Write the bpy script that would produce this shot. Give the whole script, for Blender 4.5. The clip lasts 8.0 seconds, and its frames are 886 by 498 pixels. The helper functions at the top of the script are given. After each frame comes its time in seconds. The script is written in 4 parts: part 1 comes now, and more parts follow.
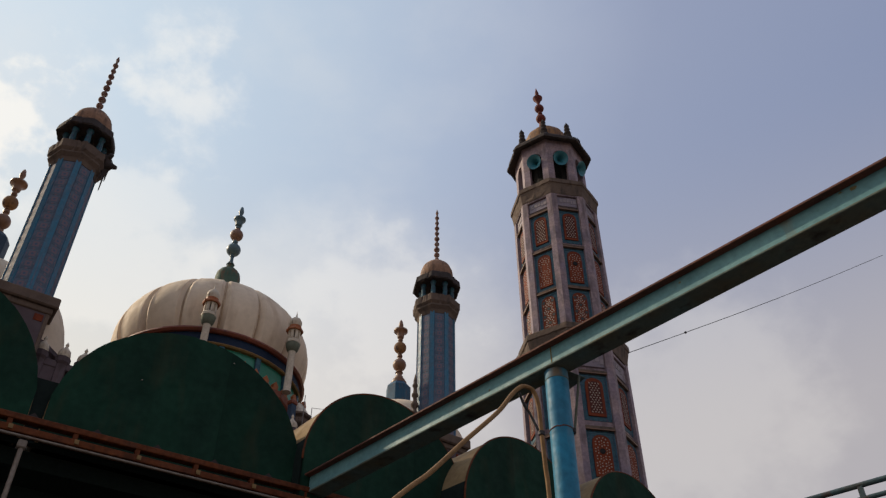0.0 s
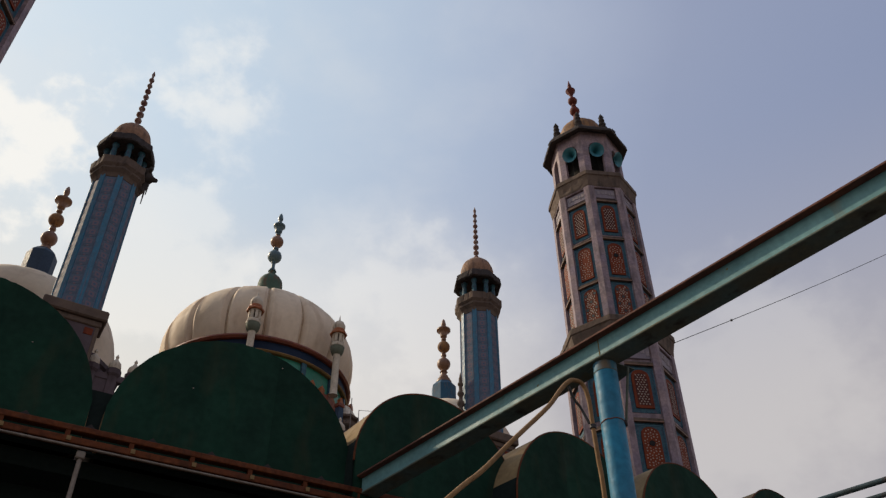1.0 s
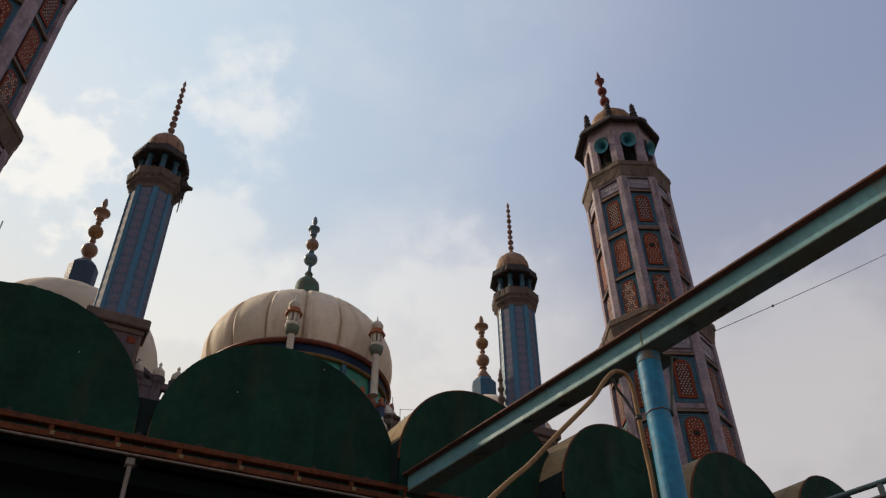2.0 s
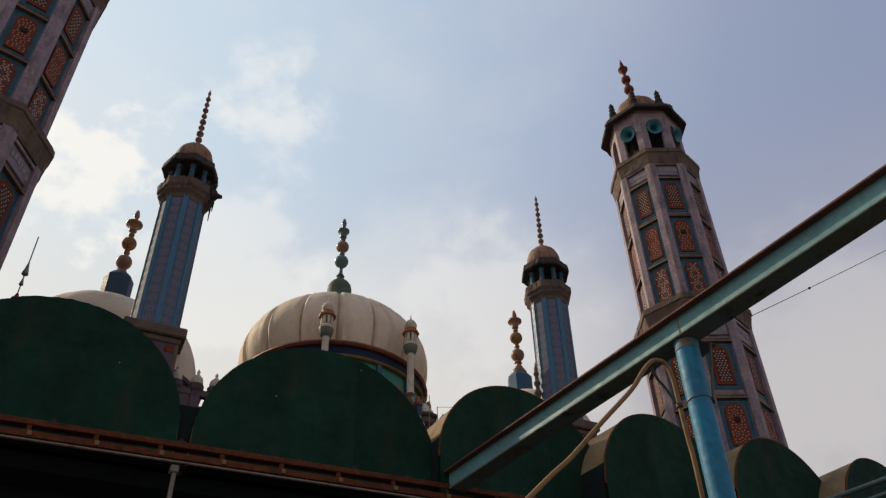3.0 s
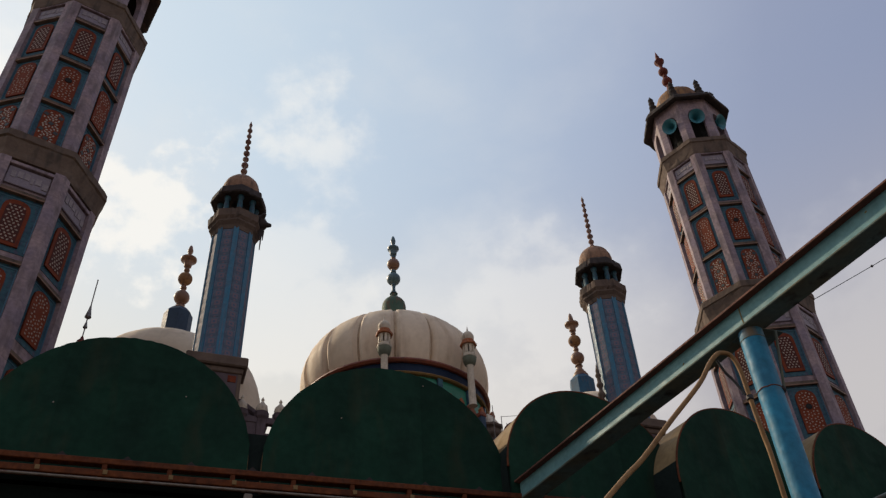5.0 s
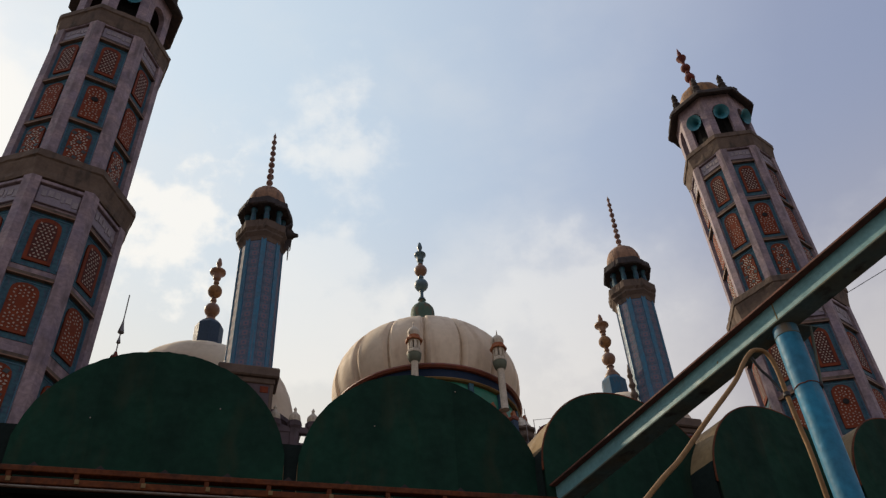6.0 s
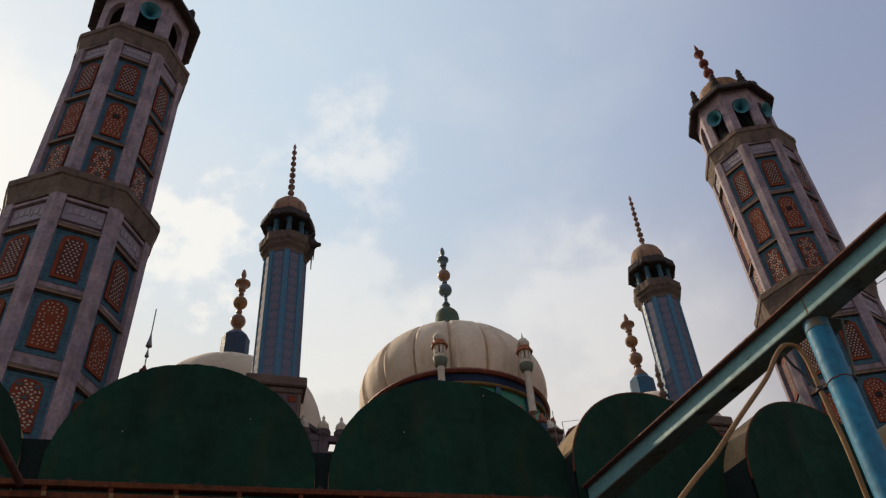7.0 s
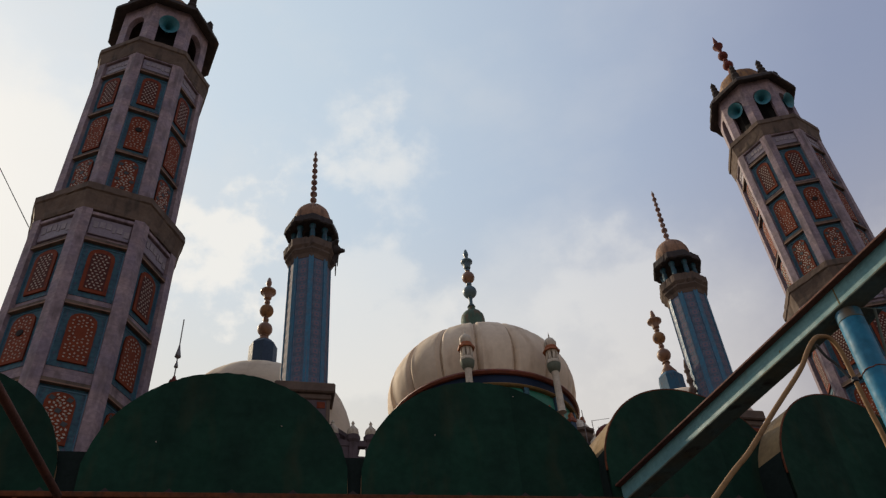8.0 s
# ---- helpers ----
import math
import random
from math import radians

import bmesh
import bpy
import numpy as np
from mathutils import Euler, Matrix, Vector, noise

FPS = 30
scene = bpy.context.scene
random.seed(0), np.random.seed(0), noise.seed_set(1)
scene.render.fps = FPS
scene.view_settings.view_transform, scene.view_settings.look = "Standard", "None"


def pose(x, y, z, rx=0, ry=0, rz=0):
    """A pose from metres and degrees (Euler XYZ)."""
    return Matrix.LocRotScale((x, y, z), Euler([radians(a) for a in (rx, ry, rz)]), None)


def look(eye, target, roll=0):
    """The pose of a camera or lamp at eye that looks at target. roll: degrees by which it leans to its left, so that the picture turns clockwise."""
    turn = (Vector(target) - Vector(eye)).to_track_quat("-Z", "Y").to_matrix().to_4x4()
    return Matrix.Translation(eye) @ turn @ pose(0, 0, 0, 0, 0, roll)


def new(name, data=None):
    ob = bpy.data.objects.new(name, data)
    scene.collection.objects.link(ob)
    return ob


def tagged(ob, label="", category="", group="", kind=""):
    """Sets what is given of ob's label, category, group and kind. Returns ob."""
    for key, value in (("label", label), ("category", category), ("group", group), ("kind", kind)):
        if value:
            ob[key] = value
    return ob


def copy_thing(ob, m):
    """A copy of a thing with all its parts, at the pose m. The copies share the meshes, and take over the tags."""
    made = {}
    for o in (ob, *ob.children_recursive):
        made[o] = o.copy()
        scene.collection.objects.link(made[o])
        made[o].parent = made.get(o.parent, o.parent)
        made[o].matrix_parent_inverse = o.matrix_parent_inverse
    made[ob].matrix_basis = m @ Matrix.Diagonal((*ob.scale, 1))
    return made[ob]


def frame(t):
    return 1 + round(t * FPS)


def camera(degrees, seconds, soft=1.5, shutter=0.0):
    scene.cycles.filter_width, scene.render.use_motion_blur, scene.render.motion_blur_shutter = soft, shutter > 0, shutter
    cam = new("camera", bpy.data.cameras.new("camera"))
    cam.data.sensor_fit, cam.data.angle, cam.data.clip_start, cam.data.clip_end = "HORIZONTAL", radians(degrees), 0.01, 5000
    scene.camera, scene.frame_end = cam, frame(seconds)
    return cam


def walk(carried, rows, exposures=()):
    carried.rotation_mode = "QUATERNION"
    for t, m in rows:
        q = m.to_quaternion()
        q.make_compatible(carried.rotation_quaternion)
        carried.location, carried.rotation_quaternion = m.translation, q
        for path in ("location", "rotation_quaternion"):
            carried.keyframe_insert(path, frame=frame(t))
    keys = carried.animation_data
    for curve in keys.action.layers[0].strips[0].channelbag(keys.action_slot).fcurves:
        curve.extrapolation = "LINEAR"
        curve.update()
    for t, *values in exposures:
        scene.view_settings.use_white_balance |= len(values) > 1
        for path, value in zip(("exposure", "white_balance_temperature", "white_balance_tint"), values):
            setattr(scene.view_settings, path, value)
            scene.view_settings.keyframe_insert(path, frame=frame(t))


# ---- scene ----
cam = camera(53.24, 8.0, soft=1.3)
PATH = [
    (0, (0.0000, 0.0000, 1.6000), (4.1683, 6.2816, 8.1701), 0.157),
    (0.5, (-0.0061, 0.0049, 1.5980), (4.0090, 6.3904, 8.1634), -0.075),
    (1, (-0.0124, 0.0113, 1.5983), (3.7910, 6.5331, 8.1558), -0.202),
    (1.5, (-0.0160, 0.0184, 1.5993), (3.6118, 6.6490, 8.1473), -0.306),
    (3, (-0.0266, 0.0324, 1.6009), (3.1540, 6.9211, 8.1147), -1.412),
    (3.5, (-0.0274, 0.0360, 1.6034), (3.0094, 6.9867, 8.1199), -1.979),
    (4, (-0.0280, 0.0383, 1.6053), (2.8765, 7.0207, 8.1482), -2.476),
    (4.5, (-0.0295, 0.0385, 1.6054), (2.7483, 7.0300, 8.1935), -3.091),
    (6, (-0.0383, 0.0394, 1.6103), (2.2979, 7.1029, 8.2923), -3.869),
    (6.5, (-0.0425, 0.0414, 1.6100), (2.1785, 7.1169, 8.3186), -4.015),
    (7, (-0.0461, 0.0433, 1.6105), (2.0399, 7.1345, 8.3457), -4.428),
    (7.5, (-0.0506, 0.0470, 1.6100), (1.8944, 7.1589, 8.3656), -4.719),
    (8, (-0.0559, 0.0479, 1.6108), (1.7730, 7.1758, 8.3820), -4.909),
]
walk(cam, [(t, look(eye, target, roll)) for t, eye, target, roll in PATH], exposures=((0.0, 0.0), (4.5, 0.0), (6.0, 0.03), (6.5, 0.04), (7.2, -0.02), (8.0, -0.09)))

# ---- light ----
SUN_AZ, SUN_EL = 126.0, 38.0      # compass angle from +x towards +y, height
world = bpy.data.worlds.new("world")
scene.world = world
world.use_nodes = True
wn, wl = world.node_tree.nodes, world.node_tree.links
wn.clear()
sky = wn.new("ShaderNodeTexSky")
sky.sky_type, sky.sun_disc = "NISHITA", False
sky.sun_elevation, sky.sun_rotation = radians(SUN_EL), radians(90 - SUN_AZ)
sky.air_density, sky.dust_density, sky.ozone_density = 1.0, 3.0, 2.0
coord = wn.new("ShaderNodeTexCoord")
SKY_GAIN, CLOUD = 0.08, (0.82, 0.80, 0.77)


def wmix(fac, a, b, mode="MIX"):
    m = wn.new("ShaderNodeMix")
    m.data_type, m.blend_type = "RGBA", mode
    for sock, v in ((m.inputs[0], fac), (m.inputs[6], a), (m.inputs[7], b)):
        if hasattr(v, "is_linked"):
            wl.new(v, sock)
        else:
            sock.default_value = v if isinstance(v, float) else (*v, 1)
    return m.outputs[2]


def wramp(value, lo, hi, smooth=True):
    r = wn.new("ShaderNodeMapRange")
    r.interpolation_type = "SMOOTHSTEP" if smooth else "LINEAR"
    wl.new(value, r.inputs[0])
    r.inputs[1].default_value, r.inputs[2].default_value = lo, hi
    return r.outputs[0]


def wmath(op, a, b):
    m = wn.new("ShaderNodeMath")
    m.operation = op
    for sock, v in zip(m.inputs, (a, b)):
        if hasattr(v, "is_linked"):
            wl.new(v, sock)
        else:
            sock.default_value = v
    return m.outputs[0]


def wdot(direction):
    d = wn.new("ShaderNodeVectorMath")
    d.operation = "DOT_PRODUCT"
    wl.new(coord.outputs["Generated"], d.inputs[0])
    d.inputs[1].default_value = Vector(direction).normalized()
    return d.outputs["Value"]


def wnoise(scale, detail, squash):
    mp = wn.new("ShaderNodeMapping")
    wl.new(coord.outputs["Generated"], mp.inputs[0])
    mp.inputs["Scale"].default_value = squash
    n = wn.new("ShaderNodeTexNoise")
    wl.new(mp.outputs[0], n.inputs["Vector"])
    n.inputs["Scale"].default_value, n.inputs["Detail"].default_value = scale, detail
    n.inputs["Roughness"].default_value = 0.55
    return n.outputs[0]


def heading(az, el):
    a, e = radians(az), radians(el)
    return (math.sin(a) * math.cos(e), math.cos(a) * math.cos(e), math.sin(e))


scaled = wmix(1.0, sky.outputs[0], (SKY_GAIN,) * 3, "MULTIPLY")
sun_way = (math.cos(radians(SUN_AZ)) * math.cos(radians(SUN_EL)), math.sin(radians(SUN_AZ)) * math.cos(radians(SUN_EL)), math.sin(radians(SUN_EL)))
tone = wn.new("ShaderNodeValToRGB")
wl.new(wdot(sun_way), tone.inputs[0])
stops = ((0.0, (0.21, 0.26, 0.42)), (0.48, (0.318, 0.362, 0.505)), (0.62, (0.418, 0.490, 0.645)), (0.78, (0.55, 0.66, 0.785)), (0.92, (0.67, 0.79, 0.885)), (0.965, (0.76, 0.81, 0.85)), (0.995, (0.98, 0.95, 0.88)))
for k, (at, colour) in enumerate(stops):
    e = tone.color_ramp.elements[k] if k < 2 else tone.color_ramp.elements.new(at)
    e.position, e.color = at, (*colour, 1)
tone.color_ramp.interpolation = "B_SPLINE"
hazy = wmix(0.90, scaled, tone.outputs[0])
low = wramp(wdot((0, 0, 1)), 0.74, 0.45)
glow = wmix(wramp(wdot(sun_way), 0.45, 0.85), (0.505, 0.468, 0.462), (0.88, 0.795, 0.665))
hazy = wmix(wmath("MULTIPLY", low, 0.80), hazy, glow)
puffs = wramp(wnoise(4.6, 7, (1, 1, 1.8)), 0.47, 0.70)
hazy = wmix(wmath("MULTIPLY", wmath("MULTIPLY", puffs, wramp(wdot(sun_way), 0.40, 0.92)), 0.24), hazy, CLOUD)
ragged = wnoise(14.0, 8, (1, 1, 1.3))
for az, el, near, far, amount in ((-5.6, 42.4, 0.9997, 0.9958, 0.74), (-21, 42, 0.9960, 0.9850, 0.66), (6.4, 50.0, 1.0030, 0.9972, 0.30), (9.4, 47.9, 1.0030, 0.9972, 0.30), (7, 38, 0.9985, 0.9930, 0.35), (26, 33, 0.995, 0.975, 0.25), (51.5, 29.5, 0.9985, 0.985, 0.20), (28, 36.5, 0.9992, 0.9935, 0.22)):
    spot = wramp(wmath("ADD", wdot(heading(az, el)), wmath("MULTIPLY", wmath("SUBTRACT", ragged, 0.5), 0.024)), far, near)
    hazy = wmix(wmath("MULTIPLY", spot, amount), hazy, (1.0, 0.96, 0.89))
bg = wn.new("ShaderNodeBackground")
wl.new(hazy, bg.inputs[0])
bg.inputs[1].default_value = 1.0
wl.new(bg.outputs[0], wn.new("ShaderNodeOutputWorld").inputs[0])

sun = new("sun", bpy.data.lights.new("sun", "SUN"))
sun.data.energy, sun.data.angle, sun.data.color = 3.1, radians(2.0), (1.0, 0.82, 0.60)
sun.matrix_world = look(Vector(sun_way) * 60, (0, 0, 0))


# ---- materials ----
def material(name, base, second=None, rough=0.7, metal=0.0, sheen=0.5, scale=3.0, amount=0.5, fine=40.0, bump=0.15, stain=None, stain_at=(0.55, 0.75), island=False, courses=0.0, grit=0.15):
    """Paint, plaster, metal: base and second colour by a broad noise, a fine grain, optional stains, bump."""
    m = bpy.data.materials.new(name)
    m.use_nodes = True
    n, l = m.node_tree.nodes, m.node_tree.links
    bsdf = n["Principled BSDF"]
    tc = n.new("ShaderNodeTexCoord")

    def noise_at(s, detail=5.0):
        x = n.new("ShaderNodeTexNoise")
        l.new(tc.outputs["Object"], x.inputs["Vector"])
        x.inputs["Scale"].default_value, x.inputs["Detail"].default_value = s, detail
        return x.outputs[0]

    def mix(f, a, b, mode="MIX"):
        x = n.new("ShaderNodeMix")
        x.data_type, x.blend_type = "RGBA", mode
        for sock, v in ((x.inputs[0], f), (x.inputs[6], a), (x.inputs[7], b)):
            if hasattr(v, "is_linked"):
                l.new(v, sock)
            else:
                sock.default_value = v if isinstance(v, float) else (*v, 1)
        return x.outputs[2]

    def ramp(v, lo, hi, a=0.0, b=1.0):
        x = n.new("ShaderNodeMapRange")
        l.new(v, x.inputs[0])
        for i, k in enumerate((lo, hi, a, b)):
            x.inputs[i + 1].default_value = k
        return x.outputs[0]

    second = second or tuple(c * 0.7 for c in base)
    col = mix(ramp(noise_at(scale), 0.5 - amount * 0.5, 0.5 + amount * 0.5), base, second)
    grain = ramp(noise_at(fine, 3.0), 0.25, 0.75, 1.0 - grit * 1.2, 1.0 + grit * 0.8)
    cmb = n.new("ShaderNodeCombineColor")
    for i in range(3):
        l.new(grain, cmb.inputs[i])
    col = mix(1.0, col, cmb.outputs[0], "MULTIPLY")
    if courses:
        sep = n.new("ShaderNodeSeparateXYZ")
        l.new(tc.outputs["Object"], sep.inputs[0])
        div = n.new("ShaderNodeMath")
        div.operation, div.inputs[1].default_value = "DIVIDE", courses
        l.new(sep.outputs[2], div.inputs[0])
        fr = n.new("ShaderNodeMath")
        fr.operation = "FRACT"
        l.new(div.outputs[0], fr.inputs[0])
        fl = n.new("ShaderNodeMath")
        fl.operation = "FLOOR"
        l.new(div.outputs[0], fl.inputs[0])
        wh = n.new("ShaderNodeTexWhiteNoise")
        wh.noise_dimensions = "1D"
        l.new(fl.outputs[0], wh.inputs["W"])
        tint = ramp(wh.outputs[0], 0, 1, 0.88, 1.10)
        joint = ramp(fr.outputs[0], 0.0, 0.07, 0.80, 1.0)
        for v in (tint, joint):
            c3 = n.new("ShaderNodeCombineColor")
            for i in range(3):
                l.new(v, c3.inputs[i])
            col = mix(1.0, col, c3.outputs[0], "MULTIPLY")
    if stain:
        mp = n.new("ShaderNodeMapping")
        l.new(tc.outputs["Object"], mp.inputs[0])
        mp.inputs["Scale"].default_value = (1, 1, 0.3)
        s = n.new("ShaderNodeTexNoise")
        l.new(mp.outputs[0], s.inputs["Vector"])
        s.inputs["Scale"].default_value, s.inputs["Detail"].default_value = scale * 2.3, 8.0
        col = mix(ramp(s.outputs[0], *stain_at), col, stain)
    if island:
        oi = n.new("ShaderNodeObjectInfo")
        var = ramp(oi.outputs["Random"], 0, 1, 0.8, 1.15)
        c2 = n.new("ShaderNodeCombineColor")
        for i in range(3):
            l.new(var, c2.inputs[i])
        col = mix(1.0, col, c2.outputs[0], "MULTIPLY")
    l.new(col, bsdf.inputs["Base Color"])
    l.new(ramp(noise_at(scale * 4), 0.3, 0.7, max(rough - 0.12, 0.05), min(rough + 0.12, 1)), bsdf.inputs["Roughness"])
    bsdf.inputs["Metallic"].default_value = metal
    bsdf.inputs["Specular IOR Level"].default_value = sheen
    if bump:
        b = n.new("ShaderNodeBump")
        b.inputs["Strength"].default_value, b.inputs["Distance"].default_value = bump, 0.02
        l.new(noise_at(fine * 0.6), b.inputs["Height"])
        l.new(b.outputs[0], bsdf.inputs["Normal"])
    return m


def star_tiles(name, pitch, ground, star, core, spread=0.24, heart=0.10):
    """Glazed panel: a lattice of pale stars, each with a dark heart, on a red ground; local x across, z up."""
    m = material(name, ground, tuple(c * 0.75 for c in ground), rough=0.7, sheen=0.1, scale=2.0, fine=25.0, bump=0.05)
    n, l = m.node_tree.nodes, m.node_tree.links
    bsdf = n["Principled BSDF"]
    base = bsdf.inputs["Base Color"].links[0].from_socket
    tc = n.new("ShaderNodeTexCoord")
    col = base
    for turn, off, size, colour in ((0, 0.0, spread, star), (45, 0.5, spread * 0.62, star), (0, 0.0, heart, core)):
        mp = n.new("ShaderNodeMapping")
        l.new(tc.outputs["Object"], mp.inputs[0])
        mp.inputs["Rotation"].default_value = (0, radians(turn), 0)
        k = 1 / pitch * (1.4142 if turn else 1)
        mp.inputs["Scale"].default_value = (k, 0.001, k)
        mp.inputs["Location"].default_value = (off, 0.0, off)
        v = n.new("ShaderNodeTexVoronoi")
        v.inputs["Randomness"].default_value, v.inputs["Scale"].default_value = 0.04, 1.0
        v.distance = "CHEBYCHEV" if turn == 0 and size == spread else "EUCLIDEAN"
        l.new(mp.outputs[0], v.inputs["Vector"])
        r = n.new("ShaderNodeMapRange")
        l.new(v.outputs["Distance"], r.inputs[0])
        r.inputs[1].default_value, r.inputs[2].default_value = size + 0.03, size - 0.03
        x = n.new("ShaderNodeMix")
        x.data_type = "RGBA"
        l.new(r.outputs[0], x.inputs[0])
        l.new(col, x.inputs[6])
        x.inputs[7].default_value = (*colour, 1)
        col = x.outputs[2]
    l.new(col, bsdf.inputs["Base Color"])
    return m


M_MAUVE = material("mauve_tile", (0.315, 0.232, 0.238), (0.220, 0.172, 0.212), rough=0.65, sheen=0.25, courses=0.27, scale=2.2, amount=0.3, fine=12.0, bump=0.2, grit=0.22, stain=(0.135, 0.102, 0.108), stain_at=(0.50, 0.70))
M_LEDGE = material("weathered_ledge", (0.165, 0.118, 0.090), (0.095, 0.068, 0.056), rough=0.9, sheen=0.25, scale=2.0, fine=16.0, bump=0.4, stain=(0.055, 0.046, 0.040), stain_at=(0.54, 0.74))
M_FRAME = material("light_blue_frame", (0.05, 0.15, 0.22), (0.04, 0.12, 0.19), rough=0.5, scale=5.0)
M_TEAL = material("teal_tile", (0.016, 0.056, 0.088), (0.035, 0.115, 0.15), sheen=0.3, rough=0.5, scale=9.0, amount=0.3, fine=26.0, bump=0.1, stain=(0.07, 0.055, 0.10))
M_FRIEZE = material("pale_frieze", (0.22, 0.175, 0.20), (0.17, 0.14, 0.18), rough=0.5, scale=4.0, fine=25.0)
M_SCRIPT = material("pale_script", (0.30, 0.255, 0.27), rough=0.7, scale=6.0)
M_PANEL = material("glazed_red_panel", (0.215, 0.046, 0.017), (0.135, 0.030, 0.014), rough=0.65, sheen=0.12, scale=3.0, fine=25.0, bump=0.05, stain=(0.09, 0.022, 0.015))
M_FIELD = material("maroon_field", (0.10, 0.022, 0.014), (0.05, 0.025, 0.022), rough=0.65, sheen=0.12, scale=8.0, fine=25.0, bump=0)
M_PALE = material("pale_star_tile", (0.42, 0.37, 0.30), (0.31, 0.26, 0.21), rough=0.5, scale=6.0, fine=25.0, bump=0)
M_DIM = material("dusty_star_tile", (0.42, 0.345, 0.285), (0.29, 0.21, 0.17), rough=0.6, sheen=0.2, scale=6.0, fine=25.0, bump=0)
M_HEART = material("dark_star_heart", (0.018, 0.038, 0.030), (0.03, 0.024, 0.024), rough=0.5, scale=6.0, bump=0)
# near black, painted shade for the inside of openings
M_HOLE = material("opening_shade", (0.01, 0.009, 0.009), rough=0.95, bump=0)
M_GOLD = material("ochre_cupola", (0.31, 0.165, 0.062), (0.18, 0.09, 0.045), rough=0.7, sheen=0.3, scale=3.5, amount=0.35, fine=20.0, bump=0.35, stain=(0.09, 0.05, 0.04), stain_at=(0.5, 0.68))
M_TERRA = material("faded_terracotta", (0.34, 0.195, 0.120), (0.22, 0.125, 0.08), rough=0.75, sheen=0.3, scale=4.5, amount=0.4, fine=22.0, bump=0.35, stain=(0.12, 0.07, 0.05), stain_at=(0.5, 0.68))
M_RUST = material("rust_red_finial", (0.16, 0.030, 0.018), (0.09, 0.024, 0.02), rough=0.7, sheen=0.25, scale=5.0, fine=30.0)
M_SLAB = material("dark_canopy_slab", (0.062, 0.050, 0.047), (0.038, 0.033, 0.033), rough=0.9, sheen=0.2, scale=2.5, fine=16.0, bump=0.4, stain=(0.09, 0.06, 0.05))
M_HORN = material("turquoise_horn", (0.03, 0.20, 0.25), (0.025, 0.15, 0.20), rough=0.45, scale=5.0, fine=30.0)
M_BLUE = material("blue_tile_shaft", (0.085, 0.150, 0.24), (0.12, 0.135, 0.21), sheen=0.28, rough=0.55, scale=5.0, amount=0.3, fine=12.0, bump=0.15, stain=(0.16, 0.15, 0.18))
M_BLUE_STRIP = material("bright_blue_strip", (0.035, 0.170, 0.275), (0.065, 0.145, 0.22), sheen=0.28, rough=0.55, scale=4.0, amount=0.3, fine=12.0, stain=(0.11, 0.13, 0.18))
M_LILAC = star_tiles("lilac_flower_tiles", 0.27, (0.125, 0.165, 0.225), (0.185, 0.145, 0.180), (0.085, 0.125, 0.20), 0.25, 0.11)
M_WHITE = material("weathered_white_dome", (0.76, 0.625, 0.475), (0.62, 0.50, 0.37), rough=0.8, sheen=0.3, scale=1.1, amount=0.45, fine=9.0, bump=0.06, grit=0.05, stain=(0.42, 0.29, 0.185), stain_at=(0.54, 0.85))
M_CREAM = material("cream_turret", (0.62, 0.54, 0.42), (0.48, 0.40, 0.31), rough=0.7, scale=5.0, fine=30.0, stain=(0.22, 0.17, 0.13))
M_GREEN = material("green_band", (0.03, 0.19, 0.12), (0.03, 0.25, 0.17), rough=0.45, scale=3.0)
M_NAVY = material("navy_band", (0.007, 0.017, 0.042), (0.010, 0.024, 0.055), rough=0.6, sheen=0.2, scale=4.0)
M_CAP = material("dull_green_cap", (0.080, 0.135, 0.098), (0.055, 0.095, 0.07), rough=0.75, sheen=0.25, scale=4.0, stain=(0.13, 0.09, 0.06), stain_at=(0.5, 0.65))
M_ORANGE = material("orange_moulding", (0.24, 0.060, 0.025), (0.15, 0.04, 0.022), rough=0.6, scale=5.0, stain=(0.10, 0.05, 0.035))
M_BRIGHT = material("orange_paint", (0.42, 0.13, 0.03), (0.28, 0.08, 0.025), rough=0.6, scale=6.0, fine=30.0, stain=(0.14, 0.06, 0.035))
M_YELLOW = material("yellow_moulding", (0.26, 0.15, 0.04), (0.17, 0.10, 0.03), rough=0.6, scale=5.0)
M_PED = material("slate_pedestal", (0.045, 0.075, 0.12), (0.035, 0.055, 0.09), rough=0.65, sheen=0.2, scale=4.0)
M_FIN_TAN = material("tan_finial", (0.25, 0.135, 0.075), (0.17, 0.085, 0.05), rough=0.5, scale=5.0)
M_FIN_BLUE = material("slate_teal_finial", (0.080, 0.145, 0.165), (0.06, 0.10, 0.125), rough=0.45, scale=5.0)
M_STONE = material("plastered_wall", (0.105, 0.075, 0.086), (0.07, 0.05, 0.056), rough=0.85, scale=1.5, amount=0.35, fine=12.0, bump=0.3, stain=(0.05, 0.035, 0.035))
M_GABLE = material("dark_green_sheet", (0.0120, 0.047, 0.029), (0.0090, 0.028, 0.019), rough=0.85, sheen=0.10, scale=2.4, amount=0.30, fine=24.0, bump=0.15, stain=(0.034, 0.042, 0.024), stain_at=(0.54, 0.78), island=True)
M_BARREL = material("weathered_tan_barrel", (0.31, 0.215, 0.105), (0.215, 0.145, 0.075), rough=0.85, sheen=0.25, scale=2.6, amount=0.4, fine=24.0, bump=0.3, stain=(0.13, 0.09, 0.05), stain_at=(0.48, 0.70))
M_RED = material("orange_red_primer", (0.16, 0.044, 0.011), (0.080, 0.023, 0.010), rough=0.75, sheen=0.2, scale=6.0, fine=40.0, stain=(0.045, 0.020, 0.010), grit=0.35)
